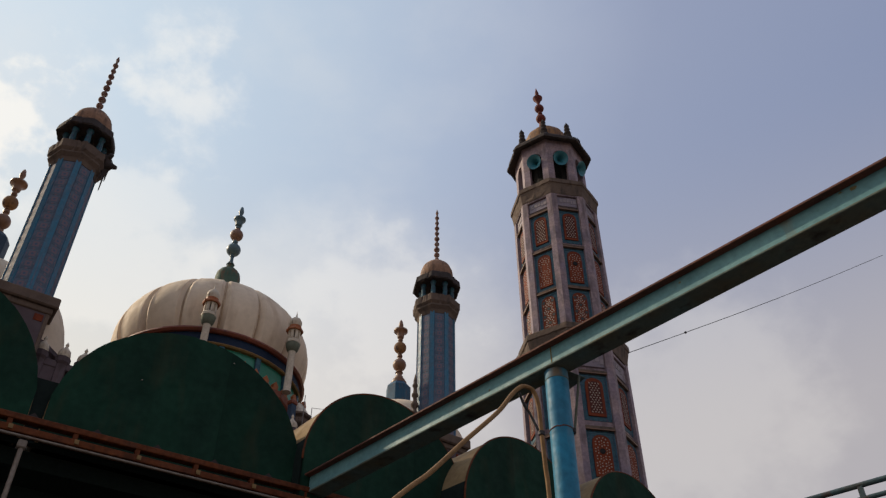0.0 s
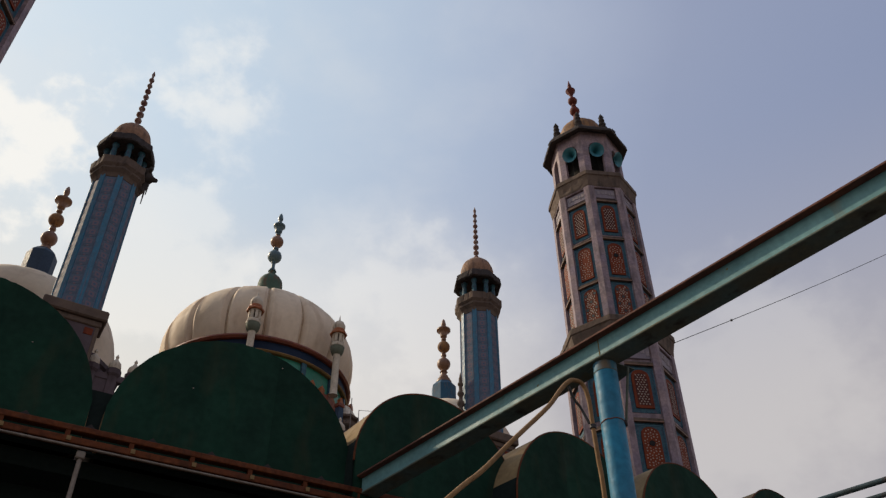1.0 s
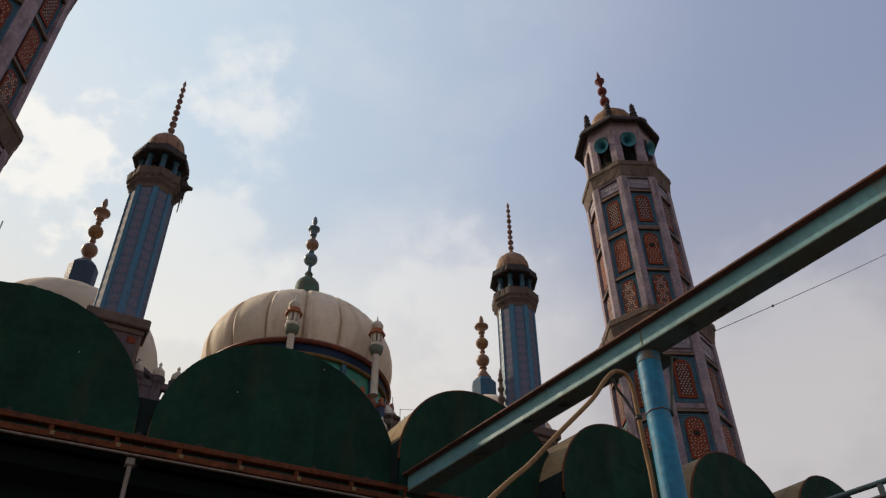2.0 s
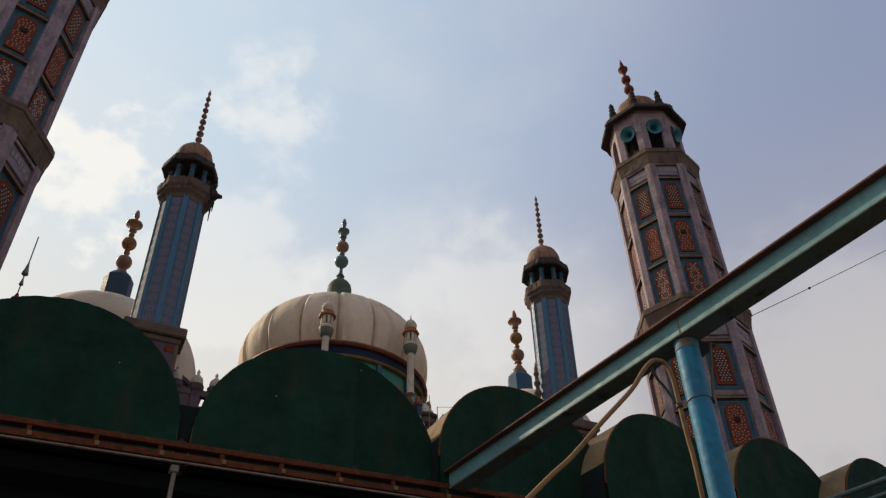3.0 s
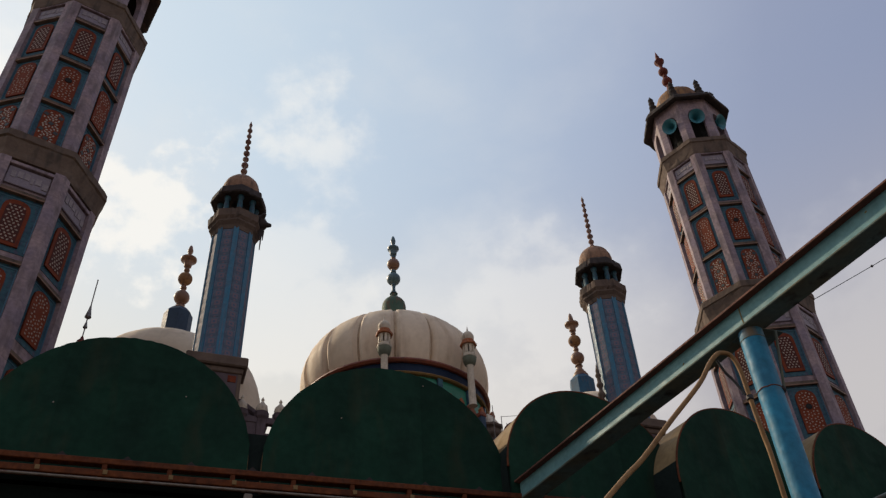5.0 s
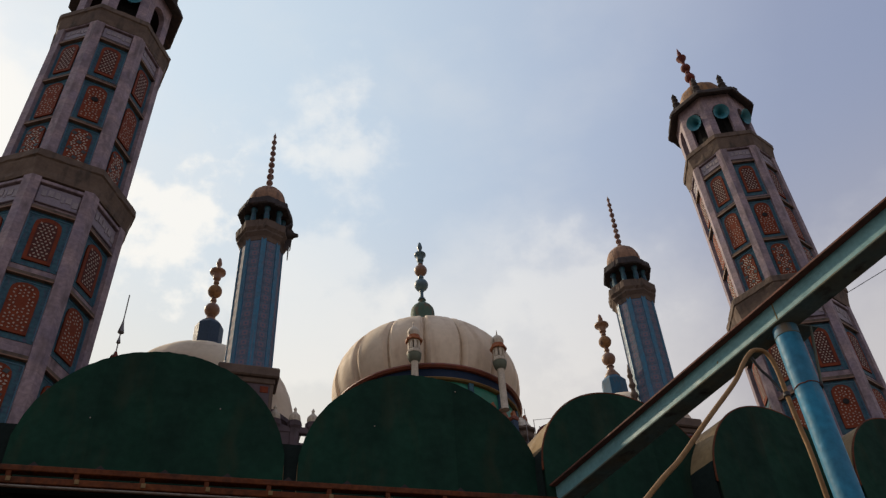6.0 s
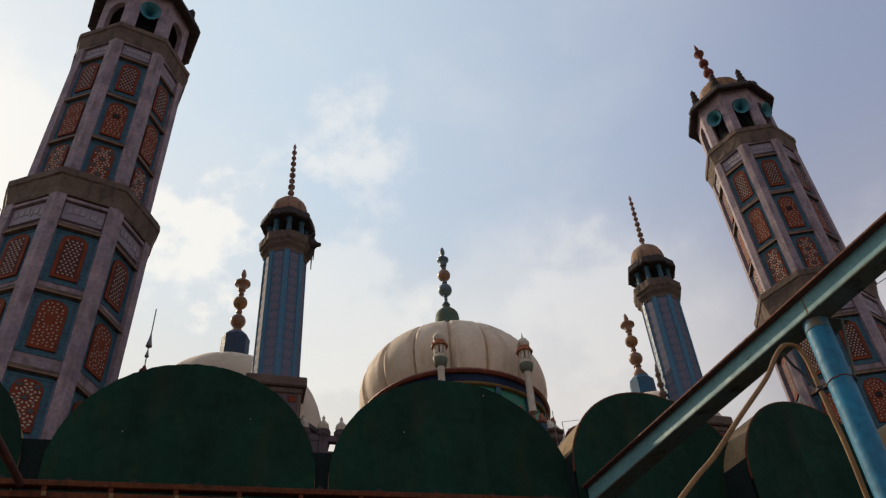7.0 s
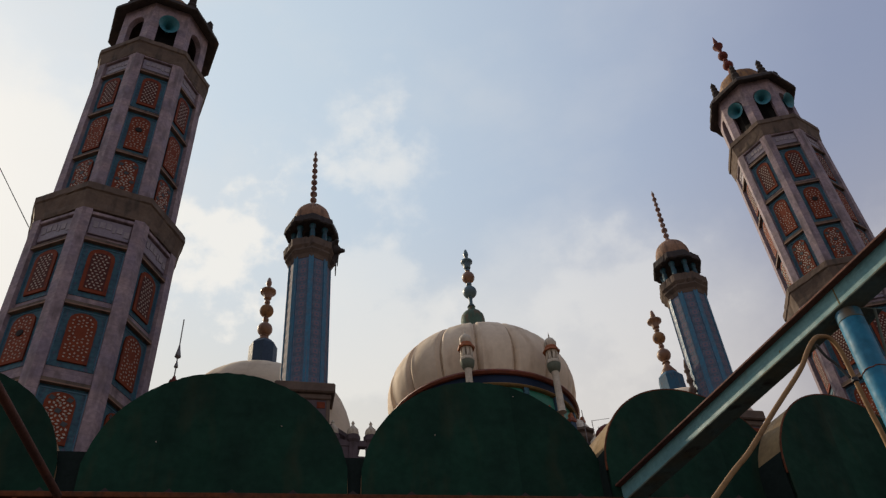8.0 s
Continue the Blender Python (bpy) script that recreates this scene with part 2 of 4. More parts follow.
M_DULL = material("dull_white_pipe", (0.26, 0.22, 0.18), (0.16, 0.125, 0.095), rough=0.6, scale=8.0, fine=50.0, stain=(0.14, 0.06, 0.03))
# near black: the shade under the canopies is put into the colour
M_DARK = material("near_black_shade", (0.016, 0.026, 0.023), (0.011, 0.017, 0.016), rough=0.95, sheen=0.1, scale=1.5)
M_RAIL = material("worn_steel_rail", (0.045, 0.12, 0.140), (0.08, 0.085, 0.07), rough=0.6, scale=6.0, fine=50.0, stain=(0.10, 0.05, 0.03))
M_BEAM = material("pale_teal_paint", (0.150, 0.320, 0.335), (0.115, 0.255, 0.275), rough=0.55, sheen=0.3, scale=3.5, amount=0.3, fine=38.0, bump=0.12, stain=(0.20, 0.15, 0.075), stain_at=(0.60, 0.74))
M_BEAM_RUST = material("rusted_flange", (0.17, 0.055, 0.03), (0.09, 0.04, 0.03), rough=0.85, scale=7.0, fine=60.0, bump=0.3)
# beam teal darkened for the underside's shade; brown mottling and stains are dirt
M_BEAM_DARK = material("shaded_dirty_teal", (0.115, 0.175, 0.165), (0.14, 0.125, 0.08), rough=0.85, sheen=0.2, scale=5.0, amount=0.35, fine=40.0, bump=0.3, stain=(0.04, 0.03, 0.025))
M_POST = material("sky_blue_paint", (0.020, 0.225, 0.385), (0.030, 0.180, 0.300), rough=0.55, sheen=0.25, scale=5.0, amount=0.3, fine=30.0, bump=0.2, stain=(0.090, 0.200, 0.270), stain_at=(0.56, 0.72), grit=0.22)
M_POST_PALE = material("faded_blue_paint", (0.075, 0.22, 0.31), (0.05, 0.17, 0.26), rough=0.6, sheen=0.25, scale=6.0, amount=0.4, fine=40.0, bump=0.1, stain=(0.16, 0.13, 0.09), stain_at=(0.58, 0.72))
M_PED_BLUE = material("blue_pedestal", (0.020, 0.105, 0.19), (0.03, 0.08, 0.14), rough=0.6, sheen=0.3, scale=5.0, stain=(0.10, 0.09, 0.10))
M_CORBEL = material("green_grey_plaster", (0.15, 0.17, 0.12), (0.10, 0.11, 0.08), rough=0.8, scale=6.0)
# a tone darker than the dome shell
M_RIB = material("darker_plaster_rib", (0.52, 0.40, 0.285), (0.38, 0.28, 0.19), rough=0.85, sheen=0.2, scale=4.0, amount=0.4, fine=14.0)
M_SPIRE = material("weathered_bead_spire", (0.22, 0.125, 0.095), (0.13, 0.06, 0.05), rough=0.8, sheen=0.25, scale=6.0, amount=0.3, fine=20.0, bump=0.4, stain=(0.30, 0.25, 0.22), stain_at=(0.52, 0.66))
M_OCHRE = material("ochre_rust", (0.22, 0.16, 0.06), (0.15, 0.13, 0.07), rough=0.9, sheen=0.1, scale=30.0, fine=90.0)
M_HOSE = material("beige_conduit", (0.30, 0.172, 0.068), (0.20, 0.11, 0.045), rough=0.65, sheen=0.3, scale=9.0, fine=60.0, bump=0.1)
M_STEEL = material("dull_steel", (0.24, 0.22, 0.21), (0.15, 0.13, 0.12), rough=0.5, metal=0.4, scale=8.0, fine=40.0, bump=0.05)
M_WIRE = material("black_cable", (0.03, 0.03, 0.032), rough=0.6, bump=0)
M_PAVE = material("stone_paving", (0.13, 0.107, 0.097), (0.095, 0.08, 0.07), rough=0.8, scale=0.7, fine=20.0, bump=0.15)
M_EARTH = material("dusty_ground", (0.17, 0.138, 0.108), (0.12, 0.10, 0.08), rough=0.95, scale=0.05, fine=2.0)


# ---- mesh helpers ----
def part(name, bm, mat, parent=None, label="", smooth=False, at=None):
    me = bpy.data.meshes.new(name)
    bmesh.ops.recalc_face_normals(bm, faces=bm.faces)
    bm.to_mesh(me)
    bm.free()
    me.materials.append(mat)
    if smooth:
        me.polygons.foreach_set("use_smooth", [True] * len(me.polygons))
        me.set_sharp_from_angle(angle=radians(38))
    return place(name, me, parent, label, at)


def place(name, me, parent=None, label="", at=None):
    ob = new(name, me)
    if parent:
        ob.parent = parent
    if at is not None:
        ob.matrix_basis = at
    if label:
        ob["label"] = label
    return ob


def thing(name, label, category, at=None, group="", kind=""):
    ob = new(name)
    ob.empty_display_size = 0.1
    if at is not None:
        ob.matrix_basis = at
    return tagged(ob, label, category, group, kind)


def box(bm, x0, x1, y0, y1, z0, z1, bevel=0.0):
    r = bmesh.ops.create_cube(bm, size=1, matrix=Matrix.Translation(((x0 + x1) / 2, (y0 + y1) / 2, (z0 + z1) / 2)) @ Matrix.Diagonal((x1 - x0, y1 - y0, z1 - z0, 1)))
    if bevel:
        edges = list({e for v in r["verts"] for e in v.link_edges})
        bmesh.ops.bevel(bm, geom=edges, offset=bevel, segments=1, affect="EDGES")
    return bm


def lathe(bm, profile, seg=24, phase=0.0, lobe=None):
    """Turns (r, z) pairs round z; lobe(angle) scales the radius."""
    rings = []
    for r, z in profile:
        if r < 1e-4:
            rings.append([bm.verts.new((0, 0, z))])
        else:
            ring = []
            for i in range(seg):
                a = phase + i * 2 * math.pi / seg
                k = r * (lobe(a) if lobe else 1)
                ring.append(bm.verts.new((k * math.cos(a), k * math.sin(a), z)))
            rings.append(ring)
    for a, b in zip(rings, rings[1:]):
        for i in range(seg):
            j = (i + 1) % seg
            if len(a) == 1 and len(b) > 1:
                bm.faces.new((a[0], b[i], b[j]))
            elif len(b) == 1 and len(a) > 1:
                bm.faces.new((a[i], a[j], b[0]))
            elif len(a) > 1:
                bm.faces.new((a[i], a[j], b[j], b[i]))
    for ring, end in ((rings[0], 0), (rings[-1], 1)):
        if len(ring) > 2:
            bm.faces.new(ring)
    return bm


def octa(bm, profile, phase=0.0):
    return lathe(bm, profile, 8, phase)


def worn_octa(bm, profile, seed, chip=0.02):
    """An eight-sided moulding whose outer edges are chipped here and there."""
    lathe(bm, profile, 72, lobe=lambda a: math.cos(radians(22.5)) / math.cos(radians((math.degrees(a) % 45) - 22.5)))
    rnd = random.Random(seed)
    far = max(r for r, z in profile)
    for v in bm.verts:
        r = math.hypot(v.co.x, v.co.y)
        if r > far * 0.84:
            bite = rnd.uniform(0.5, 1.0) * chip if rnd.random() < 0.16 else rnd.uniform(0, 0.25) * chip
            v.co.x *= 1 - bite / r
            v.co.y *= 1 - bite / r
            v.co.z += rnd.uniform(-0.3, 0.3) * chip + (bite if rnd.random() < 0.5 else -bite) * 0.5
    return bm


def tube(bm, pts, r, seg=10):
    pts = [Vector(p) for p in pts]
    rings, up = [], Vector((0.13, 0.27, 0.95))
    for i, p in enumerate(pts):
        d = (pts[min(i + 1, len(pts) - 1)] - pts[max(i - 1, 0)]).normalized()
        u = d.cross(up)
        if u.length < 0.05:
            u = d.cross(Vector((1, 0, 0)))
        u.normalize()
        w = d.cross(u)
        rings.append([bm.verts.new(p + r * (u * math.cos(k * 2 * math.pi / seg) + w * math.sin(k * 2 * math.pi / seg))) for k in range(seg)])
    for a, b in zip(rings, rings[1:]):
        for k in range(seg):
            bm.faces.new((a[k], a[(k + 1) % seg], b[(k + 1) % seg], b[k]))
    bm.faces.new(rings[0])
    bm.faces.new(rings[-1])
    return bm


def glide(pts, n=8):
    """A smooth line through the points."""
    pts = [Vector(p) for p in pts]
    out = []
    for i in range(len(pts) - 1):
        p0, p1, p2, p3 = pts[max(i - 1, 0)], pts[i], pts[i + 1], pts[min(i + 2, len(pts) - 1)]
        for k in range(n):
            t = k / n
            out.append(0.5 * ((2 * p1) + (p2 - p0) * t + (2 * p0 - 5 * p1 + 4 * p2 - p3) * t * t + (3 * p1 - p0 - 3 * p2 + p3) * t ** 3))
    return out + [pts[-1]]


def ball(r, z, n=6):
    return [(r * math.sin(math.pi * i / n), z - r * math.cos(math.pi * i / n)) for i in range(1, n)]


def arch_plate(w, h, d):
    """An upright plate with a round-shouldered head; local x across, z up, front at -y."""
    bm = bmesh.new()
    s = h - w * 0.48
    out = [(-w / 2, 0), (w / 2, 0), (w / 2, s)]
    for i in range(1, 8):
        a = math.pi * i / 8
        out.append((w / 2 * math.cos(a), s + (h - s) * math.sin(a) ** 0.8))
    out.append((-w / 2, s))
    front = [bm.verts.new((x, 0, z)) for x, z in out]
    back = [bm.verts.new((x, d, z)) for x, z in out]
    bm.faces.new(front)
    for i in range(len(out)):
        j = (i + 1) % len(out)
        bm.faces.new((front[i], front[j], back[j], back[i]))
    return bm


def mosaic(w, h, kind):
    """Raised star tiles on an arched panel: kind 0 fine, 1 sparse, 2 bold; kind 3 gives the dark hearts of the bold ones."""
    bm = bmesh.new()
    pitch = (0.092, 0.25, 0.315, 0.315)[kind]
    s = h - w * 0.48

    def inside(x, z, e):
        if abs(x) > w / 2 - e or z < e:
            return False
        return z < s or (x / (w / 2 - e)) ** 2 + ((z - s) / (h - s - e)) ** 2 < 0.9

    def lozenge(x, z, a, long, wide):
        c, d = math.cos(a), math.sin(a)
        pts = [(x + c * long, z + d * long), (x - d * wide, z + c * wide), (x - c * long, z - d * long), (x + d * wide, z - c * wide)]
        top = [bm.verts.new((px, -0.008, pz)) for px, pz in pts]
        low = [bm.verts.new((px, 0.003, pz)) for px, pz in pts]
        bm.faces.new(top)
        for q in range(4):
            bm.faces.new((top[q], top[(q + 1) % 4], low[(q + 1) % 4], low[q]))

    row = 0
    z = pitch * 0.55
    while z < h:
        n = int(w / pitch) + 2
        for k in range(-n, n + 1):
            x = (k + 0.5 * (row % 2)) * pitch
            if kind == 3:
                if inside(x, z, 0.06):
                    lozenge(x, z, 0.4, 0.070, 0.070)
                continue
            if kind == 1:
                for q in range(6):
                    a = radians(60 * q + 30)
                    px, pz = x + math.cos(a) * 0.085, z + math.sin(a) * 0.085
                    if inside(px, pz, 0.055) and px * px + (pz - h * 0.6) ** 2 > 0.014:
                        lozenge(px, pz, a, 0.029, 0.021)
                if inside(x, z, 0.055) and x * x + (z - h * 0.6) ** 2 > 0.014:
                    lozenge(x, z, 0.0, 0.016, 0.016)
                continue
            if kind == 2:
                for q in range(10):
                    a = radians(36 * q + 9)
                    px, pz = x + math.cos(a) * 0.122, z + math.sin(a) * 0.122
                    if inside(px, pz, 0.045):
                        lozenge(px, pz, a, 0.036, 0.023)
                for q in range(3):
                    a = radians(120 * q + 90)
                    px, pz = x + math.cos(a) * 0.18, z + math.sin(a) * 0.18
                    if inside(px, pz, 0.045):
                        lozenge(px, pz, a, 0.026, 0.026)
            elif abs(x) < w * 0.34 and h * 0.09 < z < h * 0.88 - 0.6 * max(0.0, abs(x) - w * 0.16):
                lozenge(x, z, radians(60 * ((k + row) % 3)), 0.037, 0.022)
        z += pitch * 0.866
        row += 1
    return bm


def facing(angle, dist, z):
    """The pose of a plate on a tower's side whose outward normal has that angle (degrees); its local -y points outward."""
    a = radians(angle)
    return pose(dist * math.cos(a), dist * math.sin(a), z, 0, 0, angle + 90)


# ---- ground ----
bm = bmesh.new()
box(bm, -2500, 2500, -2500, 2500, -0.6, -0.02)
tagged(part("ground", bm, M_EARTH), "dusty bare earth stretching to the horizon", "ground", kind="structure")
bm = bmesh.new()
box(bm, -14, 26, -12, 17.0, -0.25, 0.0)
tagged(part("pavement", bm, M_PAVE), "worn stone paving of the courtyard", "paving", kind="structure")

# ---- big minarets ----
FACE = [22.5 + 45 * i for i in range(8)]


def big_minaret(at, vents):
    """vents: for the lower and the upper tier, the faces (degrees) whose middle panel has a round hole."""
    t = thing("minaret", "tall octagonal mauve minaret with red star panels and loudspeakers", "minaret", at, group="tall minarets")
    bm = bmesh.new()
    octa(bm, [(1.56, 0), (1.56, 17.2)])
    part("lower_shaft", bm, M_MAUVE, t)
    bm = bmesh.new()
    octa(bm, [(1.375, 17.4), (1.375, 23.7)])
    part("upper_shaft", bm, M_MAUVE, t)
    for name, z0, z1, r0, r1 in (("lower_ledge", 16.92, 17.70, 1.69, 1.82), ("upper_ledge", 23.42, 24.14, 1.505, 1.61)):
        bm = bmesh.new()
        h = z1 - z0
        worn_octa(bm, [(r0, z0), (r0 + 0.015, z0 + h * 0.10), (r0 + 0.025, z0 + h * 0.24), (r1 - 0.045, z0 + h * 0.58), (r1 - 0.04, z0 + h * 0.66), (r1, z0 + h * 0.70), (r1, z1 - 0.05), (r1 - 0.06, z1), (0.5, z1 + 0.02)], int(z0 * 10), 0.022)
        part(name, bm, M_LEDGE, t, "weathered brown moulded ledge")
    # corner ribs, sills and panels of the two tiers
    tiers = (
        (1.69, 6.0, 16.92, 1.56, ((10.80, 11.95, 2), (12.68, 13.95, 1), (14.55, 15.82, 0)), (16.22, 16.74), 0.54),
        (1.505, 17.66, 23.42, 1.375, ((17.92, 19.12, 2), (19.54, 20.86, 1), (21.38, 22.58, 0)), (22.92, 23.34), 0.47),
    )
    for tier, (R, z0, z1, rin, rows, frieze, w) in enumerate(tiers):
        ap = R * math.cos(radians(22.5))
        api = rin * math.cos(radians(22.5))
        side = 2 * R * math.sin(radians(22.5))
        rib = None
        for i in range(8):
            a = 45 * i
            if rib is None:
                bm = bmesh.new()
                k = 0.20
                c = [(R, 0), (R - k * 0.3827, k * 0.9239), (rin - 0.12, 0.14), (rin - 0.12, -0.14), (R - k * 0.3827, -k * 0.9239)]
                lo = [bm.verts.new((x, y, z0)) for x, y in c]
                hi = [bm.verts.new((x, y, z1)) for x, y in c]
                bm.faces.new(lo), bm.faces.new(hi)
                for q in range(5):
                    bm.faces.new((lo[q], lo[(q + 1) % 5], hi[(q + 1) % 5], hi[q]))
                rib = part("corner_rib", bm, M_MAUVE, t, at=pose(0, 0, 0, 0, 0, a))
            else:
                place("corner_rib", rib.data, t, at=pose(0, 0, 0, 0, 0, a))
        wide = side - 0.36
        depth = ap - api
        made = {}
        for f in FACE:
            def put(key, make, mat, dist, z, name, label=""):
                if key in made:
                    return place(name, made[key], t, label, facing(f, dist, z))
                ob = part(name, make(), mat, t, label, at=facing(f, dist, z))
                made[key] = ob.data
                return ob
            marks = [z0] + [b + 0.16 for _, b, _ in rows] + [frieze[1] + 0.04]
            for k, (b, top, kind) in enumerate(rows):
                h = top - b
                put(("back", round(h, 2)), lambda: box(bmesh.new(), -wide / 2, wide / 2, -0.012, 0.03, -0.14, h + 0.14), M_TEAL, api, b, "niche_backing", "teal tiled niche")
                plate = put(("plate", k), lambda: arch_plate(w, h, 0.06), M_PANEL, api + 0.05, b, "star_panel", "glazed red panel with pale star tiles")

                def inlay(key, make, mat, name, label, at=None):
                    if key in made:
                        return place(name, made[key], plate, label, at)
                    ob = part(name, make(), mat, plate, label, at=at)
                    made[key] = ob.data
                    return ob
                st = inlay(("stars", k), lambda: mosaic(w, h, kind), M_PALE if kind == 2 else M_DIM, "star_inlay", "pale raised star tiles")
                tagged(st, kind="stuff")
                if kind == 2:
                    tagged(inlay(("hearts", k), lambda: mosaic(w, h, 3), M_HEART, "heart_inlay", "dark star centres"), kind="stuff")
                if kind == 0:
                    inlay(("field", k), lambda: arch_plate(w * 0.72, h * 0.84, 0.02), M_FIELD, "inner_field", "dark maroon inner field", pose(0, -0.004, h * 0.07))
                if kind == 1 and f in vents[tier]:
                    inlay(("hole",), lambda: lathe(bmesh.new(), [(0.0, -0.02), (0.085, -0.02), (0.085, 0.02), (0, 0.02)], 10), M_HOLE, "vent_hole", "round near-black disc painting the vent hole's shade", pose(0, 0, h * 0.6, 90))

                def rim():
                    bm = bmesh.new()
                    a = wide / 2 - 0.03
                    for x0, x1, z0_, z1_ in ((-a, -a + 0.03, -0.08, h + 0.08), (a - 0.03, a, -0.08, h + 0.08), (-a + 0.03, a - 0.03, h + 0.05, h + 0.08)):
                        box(bm, x0, x1, -0.022, -0.008, z0_, z1_)
                    return bm
                put(("rim", round(h, 2)), rim, M_FRAME, api, b, "niche_frame", "light blue frame strip")
                put(("sill",), lambda: box(bmesh.new(), -wide / 2, wide / 2, -depth + 0.02, 0.02, 0, 0.12, 0.015), M_LEDGE, api, top + 0.14, "sill")
                put(("edge",), lambda: box(bmesh.new(), -wide / 2 + 0.03, wide / 2 - 0.03, -depth + 0.006, -depth + 0.03, 0, 0.028), M_FIN_TAN, api, top + 0.135, "sill_edge", "tan sill edge")
            h = frieze[1] - frieze[0]
            fz = put(("frieze",), lambda: box(bmesh.new(), -wide / 2 + 0.04, wide / 2 - 0.04, -0.05, 0.03, 0, h, 0.01), M_FRIEZE, api, frieze[0], "frieze_plate", "pale plate with worn script")

            def bars():
                bm = bmesh.new()
                rnd = random.Random(5)
                x = -wide / 2 + 0.12
                while x < wide / 2 - 0.16:
                    s = rnd.uniform(0.05, 0.12)
                    zc = h * rnd.uniform(0.35, 0.65)
                    box(bm, x, x + s, -0.062, -0.045, zc - h * 0.18, zc + h * 0.18)
                    x += s + 0.035
                return bm
            if ("script",) in made:
                tagged(place("script_relief", made[("script",)], fz, "worn unreadable raised script"), kind="stuff")
            else:
                made[("script",)] = tagged(part("script_relief", bars(), M_SCRIPT, fz, "worn unreadable raised script"), kind="stuff").data
            put(("cap",), lambda: box(bmesh.new(), -wide / 2 - 0.02, wide / 2 + 0.02, -depth + 0.015, 0.02, 0, 0.10, 0.012), M_MAUVE, api, frieze[1] + 0.03, "top_rail")
    # gallery with eight arched openings; its near-black core paints the shade inside
    R = 1.29
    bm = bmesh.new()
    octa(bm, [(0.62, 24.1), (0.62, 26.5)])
    part("gallery_core", bm, M_HOLE, t, "near-black inner core painting the gallery's shade")
    wallmesh = None
    ap = R * math.cos(radians(22.5))
    side = 2 * R * math.sin(radians(22.5))
    for f in FACE:
        if wallmesh is None:
            bm = bmesh.new()
            o, hh, ww = side / 2, 2.36, 0.26
            spring = 1.42
            for sx in (-1, 1):
                arcp = [(ww * math.cos(math.pi / 2 * i / 6), spring + 0.38 * math.sin(math.pi / 2 * i / 6)) for i in range(7)]
                prof = [(o, 0), (o, hh), (0, hh)] + list(reversed(arcp)) + [(ww, 0)]
                fr = [bm.verts.new((sx * x, 0, z)) for x, z in prof]
                bk = [bm.verts.new((sx * x, 0.16, z)) for x, z in prof]
                for q in range(len(prof)):
                    p2 = (q + 1) % len(prof)
                    bm.faces.new((fr[q], fr[p2], bk[p2], bk[q]))
                # front and back skin as strips between the arch and the outer edge
                for vs in (fr, bk):
                    bm.faces.new((vs[0], vs[1], vs[9], vs[10]))
                    for q in range(3, 9):
                        bm.faces.new((vs[1], vs[q], vs[q + 1]))
                    bm.faces.new((vs[1], vs[2], vs[3]))
            ob = part("gallery_arch", bm, M_MAUVE, t, "mauve wall with an arched opening", at=facing(f, ap, 24.1))
            wallmesh = ob.data
        else:
            place("gallery_arch", wallmesh, t, "mauve wall with an arched opening", facing(f, ap, 24.1))
    bm = bmesh.new()
    worn_octa(bm, [(1.24, 26.44), (1.30, 26.42), (1.57, 26.29), (1.62, 26.30), (1.61, 26.44), (1.50, 26.58), (1.34, 26.66), (1.32, 26.74), (1.05, 26.80), (0.66, 26.84)], 31, 0.03)
    part("canopy", bm, M_SLAB, t, "dark overhanging octagonal canopy")
    bm = bmesh.new()
    lathe(bm, [(0.78, 26.8), (0.90, 26.98), (0.88, 27.10), (0.84, 27.14), (0.84, 27.46)] + [(0.84 * math.cos(radians(a)), 27.48 + 0.66 * math.sin(radians(a))) for a in range(12, 90, 12)] + [(0, 28.16)], 48, lobe=lambda a: 0.97 + 0.03 * abs(math.cos(6 * a)))
    part("cupola", bm, M_GOLD, t, "weathered ochre ribbed cupola", True)
    bm = bmesh.new()
    lathe(bm, [(0.30, 28.00), (0.24, 28.22), (0.12, 28.50), (0.09, 28.72)] + ball(0.20, 28.95, 9) + [(0.07, 29.17), (0.10, 29.22), (0.10, 29.26), (0.06, 29.32)] + ball(0.19, 29.56, 9) + [(0.05, 29.78), (0.07, 29.90), (0.11, 30.02), (0.19, 30.14), (0.20, 30.20), (0.09, 30.26), (0.05, 30.34), (0.085, 30.46), (0.05, 30.62), (0, 30.86)], 18)
    part("finial", bm, M_RUST, t, "rust-red beaded finial", True, pose(-0.10, 0, 0) @ pose(0, 0, 28.4, 0, -2.5, 0) @ pose(0, 0, -28.4))
    mini = None
    for i in range(8):
        p = pose(1.22 * math.cos(radians(45 * i)), 1.22 * math.sin(radians(45 * i)), 26.72) @ Matrix.Diagonal((1.2, 1.2, 0.85, 1))
        if mini is None:
            bm = bmesh.new()
            lathe(bm, [(0.12, 0), (0.14, 0.12), (0.06, 0.2)] + ball(0.12, 0.34, 5) + [(0.05, 0.46)] + ball(0.10, 0.6, 5) + [(0.05, 0.70), (0.09, 0.80), (0.04, 0.95), (0, 1.08)], 8)
            mini = part("corner_finial", bm, M_SLAB, t, smooth=True, at=p)
        else:
            place("corner_finial", mini.data, t, at=p)
    return t


